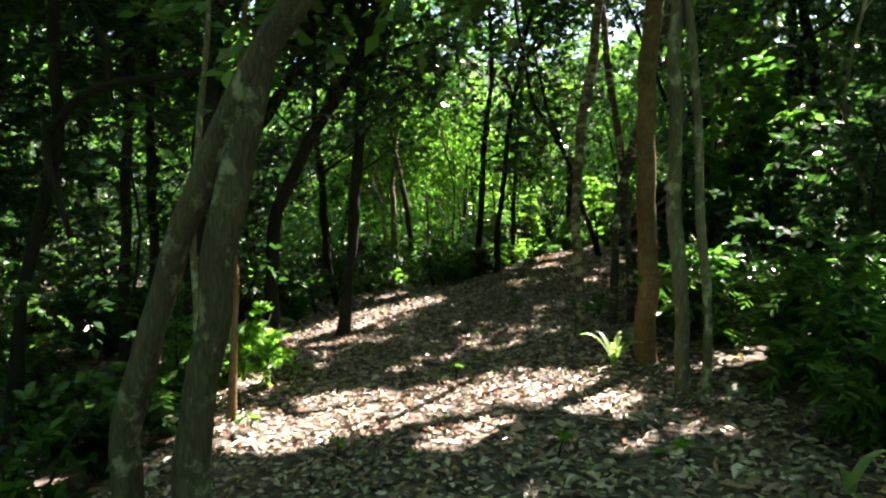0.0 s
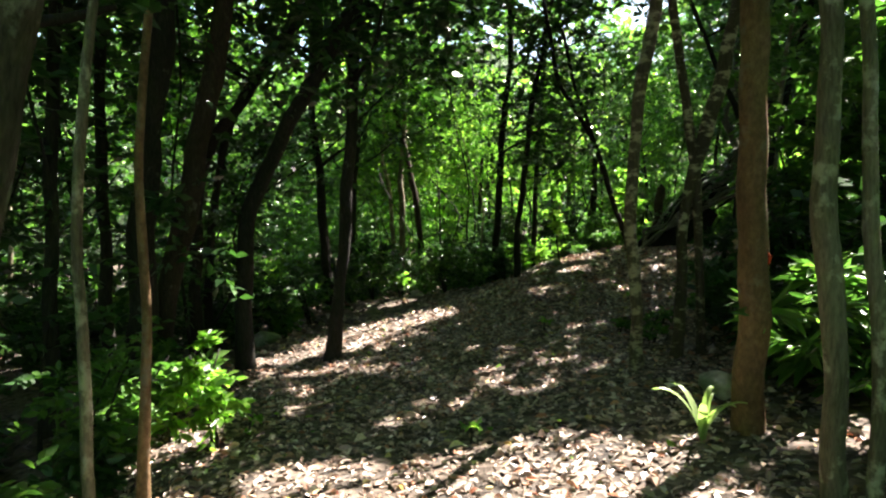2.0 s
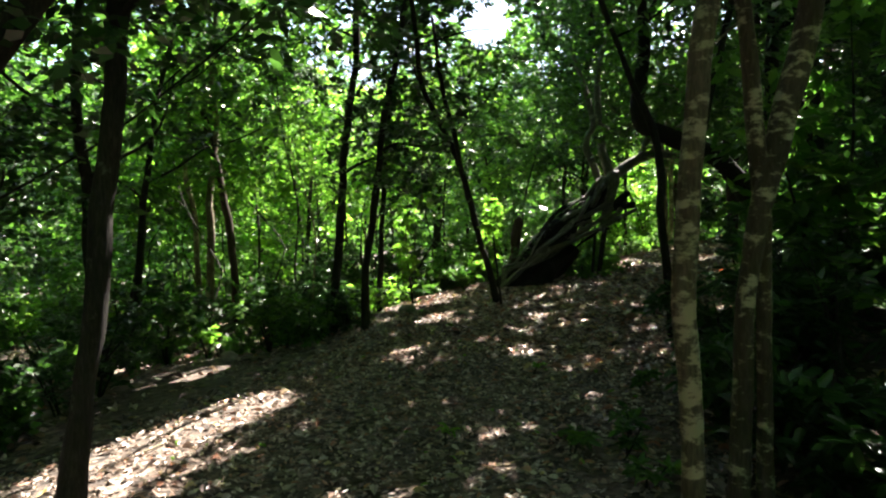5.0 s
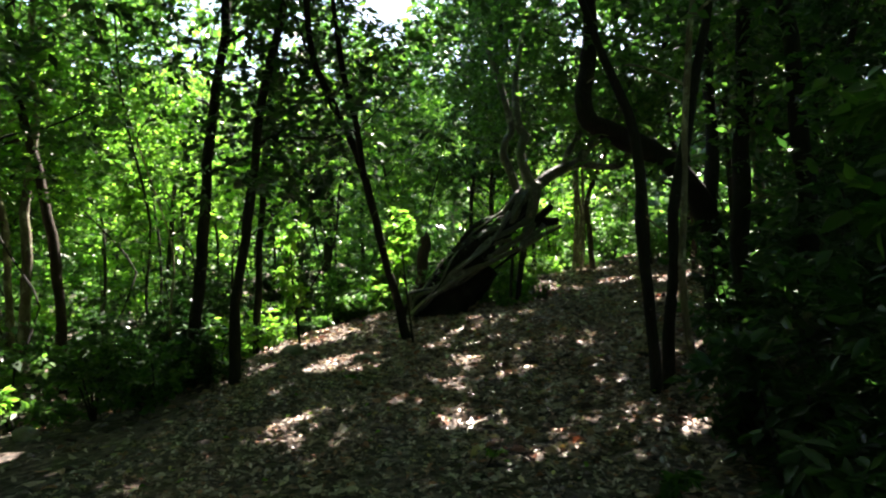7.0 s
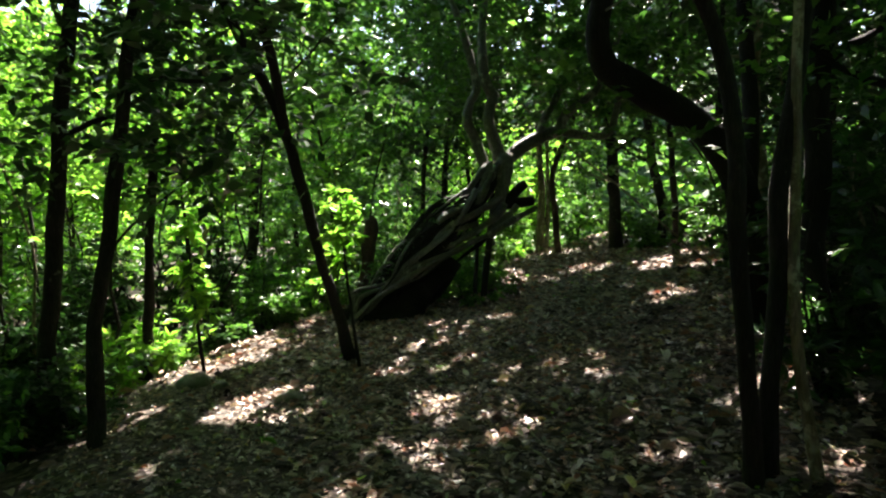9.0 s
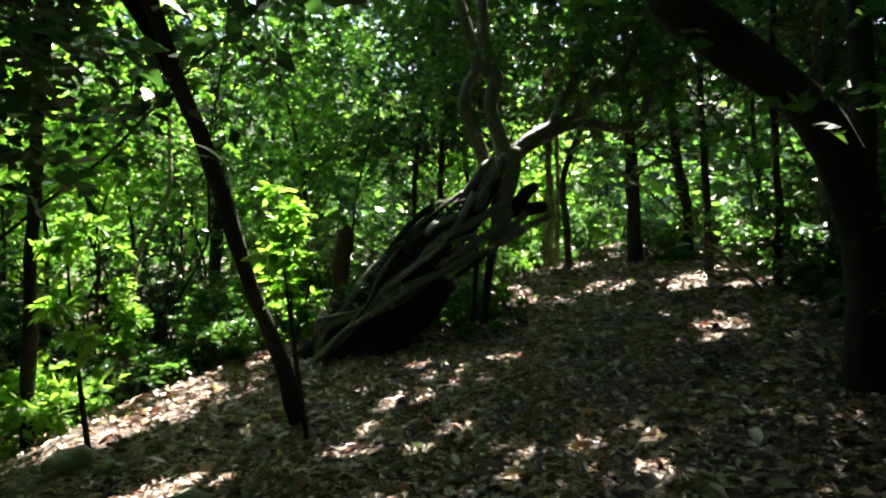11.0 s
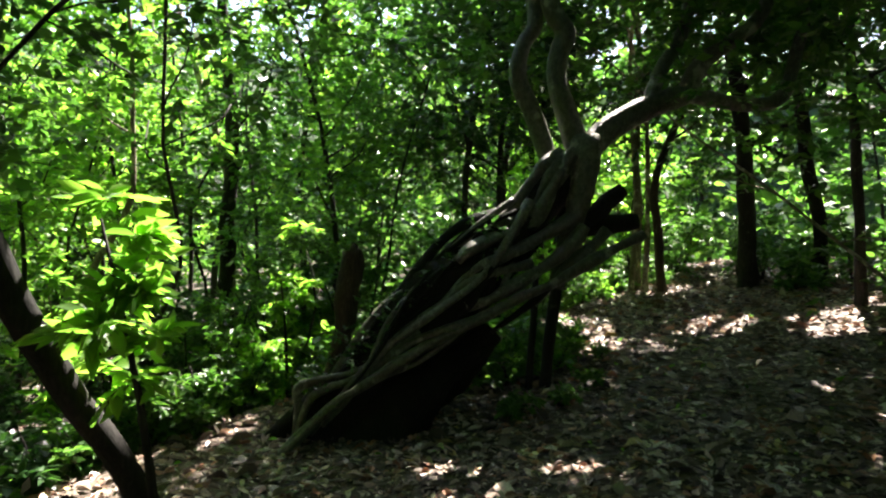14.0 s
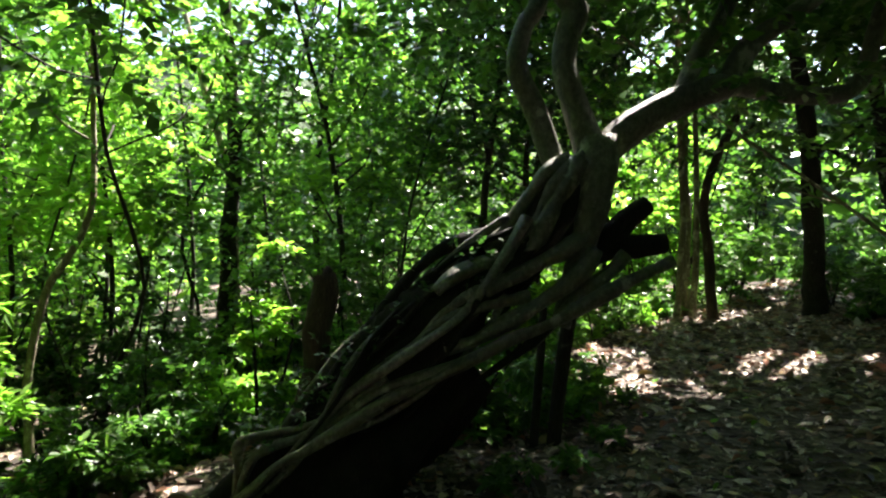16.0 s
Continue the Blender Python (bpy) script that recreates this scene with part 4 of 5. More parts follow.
def strap_plant(x, y, tall, n, label, seed, lean=(-0.25, -0.1), mat=LEAF_STRAP):
    """A plant of long arching strap leaves, each leaf a mesh of its own."""
    r = np.random.default_rng(seed)
    z = H(x, y)
    root = empty_at("strap_leaf_plant", x, y, z)
    for k in range(n):
        a = r.uniform(0, 6.28)
        out = np.array([math.cos(a) + lean[0], math.sin(a) + lean[1], 0]) * r.uniform(0.15, 0.6) * tall
        rise, w = tall * r.uniform(0.6, 1.05), 0.022 * r.uniform(0.7, 1.3)
        s = np.linspace(0, 1, 9)
        mid = np.array([x, y, z])[None] + out[None] * (s ** 1.5)[:, None] + np.array([0, 0, 1.0])[None] * (rise * (s - 0.42 * s ** 3))[:, None]
        across = unit(np.cross(out, [0, 0, 1.0]))[None] * (w * np.sin(np.pi * (0.12 + 0.88 * s) ** 0.8) + 0.001)[:, None]
        low = np.array([0, 0, -0.006])
        v = np.stack([mid - across, mid + low, mid + across], 1).reshape(-1, 3)
        i = np.arange(8)[:, None] * 3
        f = np.vstack([i + np.array([[0, 1, 4, 3]]), i + np.array([[1, 2, 5, 4]])])
        mesh_object("leaf", v, f, mat, root)
    return tagged(root, label, "plant")


strap_plant(1.26, 4.72, 0.47, 7, "small plant with long arching pale green strap leaves", 3)
strap_plant(1.66, 2.68, 0.30, 4, "small plant with a broad sun-paled strap leaf", 6, (0, 0))

# ---------------------------------------------------------------- undergrowth
shrub(2.12, 5.05, 0.75, 0.36, "bush with long glossy green leaves behind slender trees", LEAF_MID, 0.19, 1, 16, 5, 8, 0.25)
shrub(-1.4, 5.3, 0.62, 0.36, "low bright green bush by the edge of the path", LEAF_BRIGHT, 0.07, 2, 16, 8, 9, 0.5)
shrub(-2.05, 5.2, 0.9, 0.5, "bright green bush by thin saplings", LEAF_MID, 0.07, 3, 16, 8, 9, 0.5)
shrub(2.15, 3.85, 0.75, 0.6, "dense fine-leaved green bush beside the path", LEAF_MID, 0.075, 4, 40, 9, 11, 0.3, 5)
shrub(2.1, 3.15, 0.62, 0.45, "dense fine-leaved green bush beside the path", LEAF_MID, 0.07, 6, 34, 9, 10, 0.32, 5)
shrub(2.3, 2.5, 0.7, 0.5, "dense fine-leaved green bush beside the path", LEAF_MID, 0.07, 7, 34, 9, 10, 0.32, 5)
shrub(2.55, 3.3, 0.95, 0.7, "dense fine-leaved green bush beside the path", LEAF_MID, 0.08, 5, 36, 9, 11, 0.3, 5)

r = np.random.default_rng(12)
line = np.array([(p[1][0], p[1][1]) for p in PATH])


def free(x, y, gap):
    return np.min(np.hypot(line[:, 0] - x, line[:, 1] - y)) > gap and not on_path(np.array(x), np.array(y), -0.15)


LABEL_DARK = "dark green bush in deep shade beside the path"
shrub(5.0, 10.02, 1.15, 0.5, "glossy-leaved bush catching flecks of sun", LEAF_DARK, 0.10, 60, 18, 7, 8, 0.42, 4)
# seedlings and young trees that stand out
shrub(-3.6, 12.36, 0.8, 0.2, "small seedling with one sunlit tuft of leaves", LEAF_BRIGHT, 0.10, 61, 3, 6, 5, 0.5, 1, "seedling", bare=0.9)
shrub(-0.88, 13.3, 0.4, 0.2, "small seedling with one sunlit tuft of leaves", LEAF_BRIGHT, 0.10, 62, 3, 6, 5, 0.5, 1, "seedling", bare=0.9)
for k, (x, y) in enumerate([(0.15, 5.1), (-0.55, 3.6), (0.62, 3.3), (1.2, 3.1), (-1.3, 5.6), (0.9, 7.9), (2.1, 9.3), (-1.2, 4.2)]):
    shrub(x, y, 0.13, 0.08, "tiny green seedling in the leaf litter", LEAF_BRIGHT, 0.05, 70 + k, 2, 4, 4, 0.4, 1, "seedling", group="seedlings on the path")
shrub(3.24, 13.25, 2.2, 0.26, "young tree with broad sunlit yellow-green leaves", LEAF_BRIGHT, 0.11, 63, 10, 6, 6, 0.40, 1, "sapling", bare=0.6)
shrub(2.3, 16.7, 1.8, 0.26, "pale-stemmed young tree with drooping leaves", LEAF_BRIGHT, 0.12, 64, 14, 6, 7, 0.34, 2, "sapling", bare=0.3, stem_mat=BARK_PALE, droop=0.5)
for k, (x, y, t) in enumerate([(5.1, 16.0, 0.7), (5.7, 15.9, 0.8), (6.5, 16.4, 0.6), (4.0, 17.2, 0.9), (3.4, 17.4, 1.1), (5.0, 17.0, 0.8), (4.6, 17.7, 0.7), (3.7, 18.2, 1.5), (6.2, 17.9, 1.5), (7.1, 18.6, 1.6), (5.3, 18.4, 2.0), (4.4, 18.9, 1.8)]):
    shrub(x, y, t, 0.35 * t + 0.25, "sunlit green bush behind the fallen fig", LEAF_MID if k % 3 else LEAF_BRIGHT, 0.09, 80 + k, int(13 + 11 * t), 8, 7, 0.46, 4, group="bushes behind the fallen fig")

for k, (x, y, t) in enumerate([(2.45, 5.9, 0.9), (2.75, 6.7, 1.3), (3.3, 7.5, 1.3), (2.5, 5.2, 0.8), (3.9, 8.2, 1.1), (4.9, 9.1, 1.0), (5.5, 9.7, 1.2), (6.3, 10.6, 1.0), (7.3, 11.6, 1.0), (8.3, 12.4, 0.9), (9.4, 13.4, 1.0), (10.4, 14.4, 1.1),
                               (11.6, 15.8, 1.0), (12.0, 16.8, 1.1), (12.4, 17.8, 1.2), (12.2, 18.9, 1.2), (11.4, 19.6, 1.2), (11.9, 18.2, 0.7), (11.5, 17.3, 0.5), (3.6, 6.4, 1.9), (4.6, 7.8, 2.0), (3.3, 4.8, 1.8), (6.6, 9.6, 2.0), (8.6, 11.0, 2.0)]):
    # deep shade is in the dark leaf colour; bushes 11 to 18 are lighter
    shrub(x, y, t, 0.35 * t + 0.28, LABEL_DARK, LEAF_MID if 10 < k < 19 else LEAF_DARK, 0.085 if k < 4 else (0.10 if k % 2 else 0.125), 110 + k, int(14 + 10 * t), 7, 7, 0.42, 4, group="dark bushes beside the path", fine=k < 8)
for k, (x, y, t) in enumerate([(2.15, 5.75, 0.55), (2.2, 6.35, 0.6), (2.35, 6.9, 0.8), (2.0, 5.45, 0.4), (2.55, 7.35, 0.7), (2.9, 7.9, 0.7), (3.2, 8.3, 0.6)]):
    shrub(x, y, t, 0.3 * t + 0.16, "low dark green plant in deep shade beside the path", LEAF_DARK, 0.10, 160 + k, int(14 + 12 * t), 7, 7, 0.40, 4, group="low plants beside the path")
for k, (x, y, t) in enumerate([(1.62, 6.75, 0.16), (1.72, 7.15, 0.2), (1.5, 7.35, 0.12), (1.95, 7.5, 0.18), (2.5, 8.3, 0.15)]):
    shrub(x, y, t, 0.13, "small green seedling at the shady edge of the path", LEAF_MID, 0.07, 170 + k, 4, 5, 4, 0.42, 2, "seedling", group="seedlings on the path")
for k, (x, y, t) in enumerate([(-0.2, 13.0, 0.9), (0.15, 13.9, 1.0), (0.3, 12.9, 0.7), (0.55, 13.6, 0.7)]):
    shrub(x, y, t, 0.3 * t + 0.25, "dark leafy bush on the slope below the path", LEAF_DARK if k % 2 else LEAF_MID, 0.085, 190 + k, int(16 + 12 * t), 7, 8, 0.46, 4, group="bushes below the path", fine=False)
for k, (x, y, t) in enumerate([(3.1, 16.15, 0.5), (3.5, 16.45, 0.55), (2.7, 15.85, 0.45), (3.85, 16.6, 0.5), (2.9, 16.5, 0.7), (3.4, 16.05, 0.3)]):
    shrub(x, y, t, 0.3, "low green bush at the broken edge of the path", LEAF_MID, 0.075, 220 + k, 16, 8, 7, 0.46, 4, group="bushes behind the fallen fig")
for k, (x, y, t) in enumerate([(6.2, 16.1, 0.3), (6.6, 16.3, 0.25), (5.9, 15.7, 0.22), (6.9, 16.6, 0.3), (5.4, 14.8, 0.14), (5.6, 15.0, 0.18), (5.9, 14.9, 0.15), (6.3, 15.2, 0.16), (7.0, 15.9, 0.14)]):
    shrub(x, y, t, 0.18, "small green plant at the foot of the fallen fig", LEAF_MID, 0.06, 210 + k, 6, 6, 5, 0.44, 3, "seedling", group="seedlings by the fallen fig")
for k in range(22):
    x, y = r.uniform(1.3, 3.9), r.uniform(15.9, 18.2)
    if float(side(LEFT, np.array(x), np.array(y))) > 0.25:
        shrub(x, y, r.uniform(0.22, 0.5), 0.26, "low green plant on the slope by the fallen fig", LEAF_MID if k % 3 else LEAF_BRIGHT, 0.075, 260 + k, 9, 6, 6, 0.45, 3, "seedling", group="low plants on the slope")
for k, (x, y, t) in enumerate([(1.5, 18.2, 2.0), (2.2, 18.6, 2.1), (3.0, 19.0, 2.2), (0.7, 18.0, 1.9), (2.7, 18.0, 1.5), (1.2, 17.3, 1.2), (1.9, 17.6, 1.3), (0.5, 16.8, 1.1), (1.1, 19.3, 1.6), (3.2, 19.9, 1.6)]):
    # the hollow's shade is put into the leaf colour
    shrub(x, y, t, 0.75, "dark green bush in a shaded hollow", LEAF_DARK, 0.10, 180 + k, 34, 7, 8, 0.45, 4, group="bushes in the hollow", fine=False)
for k, (x, y, t) in enumerate([(-0.2, 15.4, 1.0), (0.15, 16.7, 1.3), (0.7, 17.0, 1.3), (-0.1, 14.6, 0.8), (0.9, 15.8, 0.8)]):
    # dark leaf colour stands in for shade on the slope
    shrub(x, y, t, 0.3 * t + 0.25, "dark leafy bush on the slope below the path", LEAF_DARK, 0.09, 330 + k, int(16 + 12 * t), 7, 8, 0.46, 4, group="bushes below the path", fine=False)
LABELS = {LEAF_MID: "leafy green bush of the forest undergrowth", LEAF_BRIGHT: "sunlit yellow-green bush of the undergrowth", LEAF_DARK: "dark glossy bush in deep shade"}
count, k = 0, 0
while count < 265 and k < 8000:
    k += 1
    x, y = r.uniform(-9, 15), r.uniform(1.5, 26)
    if not free(x, y, 1.4):
        continue
    d = float(side(LEFT, np.array(x), np.array(y)))
    if 0 < d < 0.25 or (0 < d < 1.3 and 7 < y < 13.5):
        continue
    dist = np.min(np.hypot(line[:, 0] - x, line[:, 1] - y))
    if dist > 6 and r.uniform() < 0.55:
        continue
    tall = r.uniform(0.4, 1.3) if d > 0 else r.uniform(0.7, 2.2)
    if d < 0 and -float(side(RIGHT, np.array(x), np.array(y))) < tall * 0.75 + 0.25:
        continue
    if 0 < d < 2:
        tall *= 0.6
    if 0 < x < 3.7 and 16.3 < y < 20 and d > 0.6:
        tall = min(tall, 0.7)
    if math.hypot(x + 0.95, y - 12.2) < 1.1:
        continue
    # leaf colour follows the light: darker copy in shade, brighter in sun
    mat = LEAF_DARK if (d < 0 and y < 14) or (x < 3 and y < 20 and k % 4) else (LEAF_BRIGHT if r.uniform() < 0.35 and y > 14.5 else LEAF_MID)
    big = r.uniform(0.08, 0.12) if dist < 5 else r.uniform(0.11, 0.16)
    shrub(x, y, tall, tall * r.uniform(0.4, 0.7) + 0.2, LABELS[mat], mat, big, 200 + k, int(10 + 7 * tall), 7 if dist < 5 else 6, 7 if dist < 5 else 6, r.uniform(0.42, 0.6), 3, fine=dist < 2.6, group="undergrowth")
    count += 1

for k, (x, y, t) in enumerate([(6.12, 15.75, 0.3), (6.45, 15.85, 0.34), (6.75, 16.15, 0.36), (7.75, 18.2, 0.6), (8.35, 18.55, 0.7), (8.95, 18.9, 0.6), (9.5, 19.15, 0.7), (9.2, 18.75, 0.35), (9.85, 19.1, 0.4), (10.5, 19.0, 0.5), (8.6, 19.4, 1.3), (7.6, 19.2, 1.2)]):
    shrub(x, y, t, 0.3 * t + 0.2, "low green bush along the far edge of the path", LEAF_BRIGHT if k % 3 == 1 else LEAF_MID, 0.075, 300 + k, int(11 + 12 * t), 7, 7, 0.46, 4, group="low bushes by the far path", fine=False)
shrub(4.22, 16.72, 1.75, 0.3, "slim sapling with upright sunlit leaves behind the log", LEAF_BRIGHT, 0.075, 65, 22, 7, 7, 0.5, 2, "sapling", bare=0.1)
shrub(2.0, 13.95, 1.9, 0.32, "young tree with broad sunlit yellow-green leaves", LEAF_BRIGHT, 0.11, 67, 9, 6, 6, 0.42, 1, "sapling", bare=0.6)
for k, (x, y, t) in enumerate([(3.0, 7.2, 2.6), (3.3, 6.4, 2.4)]):
    shrub(x, y, t, 0.55, "broad-leaved young tree in dappled light beside the path", LEAF_MID, 0.12, 230 + k, 24, 7, 7, 0.5, 2, "sapling", bare=0.5, group="young trees beside the path")
for k, (x, y, t) in enumerate([(10.3, 20.3, 2.8), (11.4, 20.6, 3.2), (12.4, 20.4, 3.0), (9.5, 20.6, 3.4), (11.0, 21.6, 4.2), (12.2, 21.8, 4.4), (10.0, 21.5, 4.0)]):
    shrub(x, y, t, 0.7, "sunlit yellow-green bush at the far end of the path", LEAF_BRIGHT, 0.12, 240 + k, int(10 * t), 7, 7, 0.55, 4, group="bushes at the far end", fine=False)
for k, (x, y, w) in enumerate([(10.02, 18.75, 0.05), (10.12, 19.0, -0.08), (9.9, 18.95, 0.1)]):
    z = H(x, y)
    tree([([(x, y, z), (x + w, y, z + 1.3), (x + 0.4 * w, y, z + 2.6)], [0.05, 0.04, 0.034])], BARK_PALE, "slender pale stem against the sunlit bushes", top=z + 4.6, limbs=3, reach=0.7, clumps=3, seed=250 + k, sides=7, step=0.2, low=z + 2.6, group="slender stems")
# tall leafy saplings that fill the middle heights
count, k = 0, 0
while count < 105 and k < 8000:
    k += 1
    x, y = r.uniform(-9, 16), r.uniform(2.5, 28)
    if not free(x, y, 3.0) or abs(float(side(LEFT, np.array(x), np.array(y)))) < 0.8:
        continue
    z = H(x, y)
    t = r.uniform(2.5, 5.5)
    w = r.normal(0, 0.36, 2)
    pts = [(x, y, z), (x + w[0], y + w[1], z + t * 0.2), (x + 1.2 * w[0] + r.normal(0, 0.15), y + 2 * w[1], z + t * 0.4), (x + 2.5 * w[0] + r.normal(0, 0.2), y + 3 * w[1], z + t * 0.62)]
    d = float(side(LEFT, np.array(x), np.array(y)))
    dist = np.min(np.hypot(line[:, 0] - x, line[:, 1] - y))
    # sun and shade of the spot are put into the leaf colour
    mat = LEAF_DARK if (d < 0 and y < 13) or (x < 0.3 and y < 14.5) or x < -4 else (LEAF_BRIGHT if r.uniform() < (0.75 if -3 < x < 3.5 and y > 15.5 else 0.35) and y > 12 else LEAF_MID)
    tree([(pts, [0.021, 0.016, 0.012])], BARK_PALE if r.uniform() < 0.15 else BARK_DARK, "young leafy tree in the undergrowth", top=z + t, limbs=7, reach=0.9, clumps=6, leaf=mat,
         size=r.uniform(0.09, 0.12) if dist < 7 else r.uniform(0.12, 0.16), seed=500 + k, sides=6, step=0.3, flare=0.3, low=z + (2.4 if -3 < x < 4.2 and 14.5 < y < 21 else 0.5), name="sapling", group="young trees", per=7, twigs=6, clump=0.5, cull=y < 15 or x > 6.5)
    count += 1

# dense young trees of the sunny glade
count, k = 0, 0
while count < 17 and k < 4000:
    k += 1
    x, y = r.uniform(-3, 8.5), r.uniform(17, 25)
    if float(side(LEFT, np.array(x), np.array(y))) < 1.2:
        continue
    z = H(x, y)
    t = r.uniform(3.5, 6.5)
    w = r.normal(0, 0.36, 2)
    pts = [(x, y, z), (x + w[0], y + w[1], z + t * 0.2), (x + w[0] + r.normal(0, 0.15), y + 2 * w[1], z + t * 0.4), (x + 2.5 * w[0], y + 3 * w[1] + r.normal(0, 0.2), z + t * 0.62)]
    tree([(pts, [0.024, 0.019, 0.014])], BARK_DARK, "young leafy tree in a sunny glade", top=z + t, limbs=11, reach=1.0, clumps=12, leaf=LEAF_BRIGHT if k % 2 else LEAF_MID, size=r.uniform(0.085, 0.115), seed=1500 + k,
         sides=6, step=0.3, flare=0.3, low=z + 2.4, name="sapling", group="young trees of the glade", per=7, twigs=7, clump=0.42, cull=False)
    count += 1

for k, (x, y, t) in enumerate([(5.2, 19.4, 5.6)]):
    z = H(x, y)
    tree([([(x, y, z), (x + 0.1, y, z + t * 0.3), (x - 0.1, y + 0.1, z + t * 0.6)], [0.05, 0.04, 0.03])], BARK_DARK, "dense leafy tree behind the fallen fig", top=z + t, limbs=14, reach=1.2, clumps=7, leaf=LEAF_MID, size=0.09, seed=1600 + k,
         sides=7, step=0.3, flare=0.3, low=z + 1.2, group="trees behind the fallen fig", per=8, twigs=7, clump=0.5, cull=False)
# close fine-leaved young trees full in the sun
for k, (x, y, t) in enumerate([(0.4, 19.2, 5.2), (1.5, 20.0, 6.0), (2.6, 19.6, 5.6), (3.4, 20.6, 6.4), (0.9, 21.2, 6.6), (2.2, 21.6, 6.8), (-0.6, 20.2, 6.0), (4.4, 21.4, 6.2)]):
    z = H(x, y)
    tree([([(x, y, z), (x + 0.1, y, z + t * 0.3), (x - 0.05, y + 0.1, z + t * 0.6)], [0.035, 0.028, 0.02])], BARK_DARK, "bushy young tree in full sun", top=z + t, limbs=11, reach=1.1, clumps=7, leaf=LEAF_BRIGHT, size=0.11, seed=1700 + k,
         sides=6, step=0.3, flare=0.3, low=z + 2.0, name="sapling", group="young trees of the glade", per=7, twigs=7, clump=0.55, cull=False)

# ---------------------------------------------------------------- the wood around
DARK = "dark forest tree standing in deep shade"
tree([([(-3.74, 5.6, -0.3), (-3.62, 5.6, 0.68), (-3.39, 5.6, 1.55), (-3.21, 5.6, 2.16), (-3.2, 5.6, 2.87), (-3.18, 5.6, 3.34)], [0.07, 0.05, 0.05, 0.05, 0.045, 0.045])], BARK_DARK, "crooked dark tree with a level bough", top=6.5, seed=21, low=2.6, leaf=LEAF_DARK, clumps=14, limbs=6,
     branches=[([(-3.27, 5.55, 2.2), (-2.87, 5.3, 2.43), (-2.48, 5.1, 2.52), (-1.97, 5.0, 2.55), (-1.7, 5.0, 2.6)], [0.04, 0.04, 0.035, 0.03, 0.015]), ([(-2.48, 5.1, 2.52), (-2.49, 5.05, 2.83), (-2.7, 5.0, 3.3)], [0.028, 0.025, 0.015]),
               ([(-3.3, 5.6, 2.3), (-3.12, 5.3, 1.95), (-2.98, 5.2, 1.66), (-2.85, 5.1, 1.36)], [0.035, 0.035, 0.03, 0.02])])
tree([([(-3.28, 6.6, -0.2), (-3.14, 6.6, 2.0), (-3.01, 6.6, 3.67)], [0.06, 0.05, 0.045])], BARK_DARK, DARK, top=7, seed=22, low=2.7, leaf=LEAF_DARK, clumps=14, limbs=6)
tree([([(-3.6, 8.0, -0.3), (-3.55, 8.0, 1.07), (-3.53, 8.0, 2.45), (-3.46, 8.0, 3.47)], [0.07, 0.06, 0.055, 0.05])], BARK_DARK, DARK, top=7, seed=23, low=2.7, leaf=LEAF_DARK, clumps=14, limbs=6)
tree([([(-3.1, 9.0, -0.3), (-3.0, 9.0, 1.5), (-2.79, 9.0, 2.34), (-2.4, 9.0, 2.81), (-1.92, 9.0, 3.48)], [0.08, 0.065, 0.065, 0.06, 0.05])], BARK_DARK, "dark tree bending to one side", top=7, seed=24, low=2.7, leaf=LEAF_DARK, clumps=14, limbs=6)
tree([([(-3.2, 9.6, -0.3), (-3.05, 9.5, 1.2), (-2.74, 9.5, 2.63), (-2.24, 9.5, 3.42)], [0.06, 0.05, 0.05, 0.045])], BARK_DARK, "dark tree bending to one side", top=7, seed=25, low=2.7, leaf=LEAF_DARK, clumps=14, limbs=6)
tree([([(-1.33, 16.5, -0.3), (-1.31, 16.5, 0.49), (-1.27, 16.5, 1.39), (-1.28, 16.5, 2.39), (-1.15, 16.5, 3.62)], [0.09, 0.075, 0.07, 0.06, 0.055])], BARK_PALE, "slender pale tree catching the sun", top=6.5, seed=26)
tree([([(-0.8, 16.5, -0.2), (-0.87, 16.5, 0.82), (-0.91, 16.5, 1.49), (-1.11, 16.5, 2.73), (-1.36, 16.5, 3.84), (-1.45, 16.5, 4.72)], [0.08, 0.07, 0.07, 0.065, 0.06, 0.05])], BARK_RED, "slender leaning brown tree catching the sun", top=6.5, seed=27)
tree([([(-1.5, 17.0, -0.2), (-1.56, 17.0, 0.8), (-1.61, 17.0, 2.08), (-1.77, 17.0, 2.77), (-1.7, 17.0, 3.35)], [0.06, 0.055, 0.05, 0.05, 0.045])], BARK_PALE, "crooked pale tree catching the sun", top=6, seed=28)
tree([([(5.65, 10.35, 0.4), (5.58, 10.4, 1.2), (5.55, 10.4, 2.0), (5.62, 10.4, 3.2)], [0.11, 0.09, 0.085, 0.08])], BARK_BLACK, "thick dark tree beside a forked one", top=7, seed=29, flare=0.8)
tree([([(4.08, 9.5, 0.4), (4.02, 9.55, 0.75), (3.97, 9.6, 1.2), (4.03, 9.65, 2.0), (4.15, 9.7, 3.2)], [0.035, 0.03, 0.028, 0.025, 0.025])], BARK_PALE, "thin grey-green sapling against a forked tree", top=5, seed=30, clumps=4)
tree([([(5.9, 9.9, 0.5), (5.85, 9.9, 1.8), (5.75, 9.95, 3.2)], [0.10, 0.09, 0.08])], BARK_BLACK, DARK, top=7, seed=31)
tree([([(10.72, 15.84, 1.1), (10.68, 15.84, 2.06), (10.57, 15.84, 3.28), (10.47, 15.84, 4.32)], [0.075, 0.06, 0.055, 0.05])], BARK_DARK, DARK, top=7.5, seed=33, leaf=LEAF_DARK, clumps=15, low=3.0)
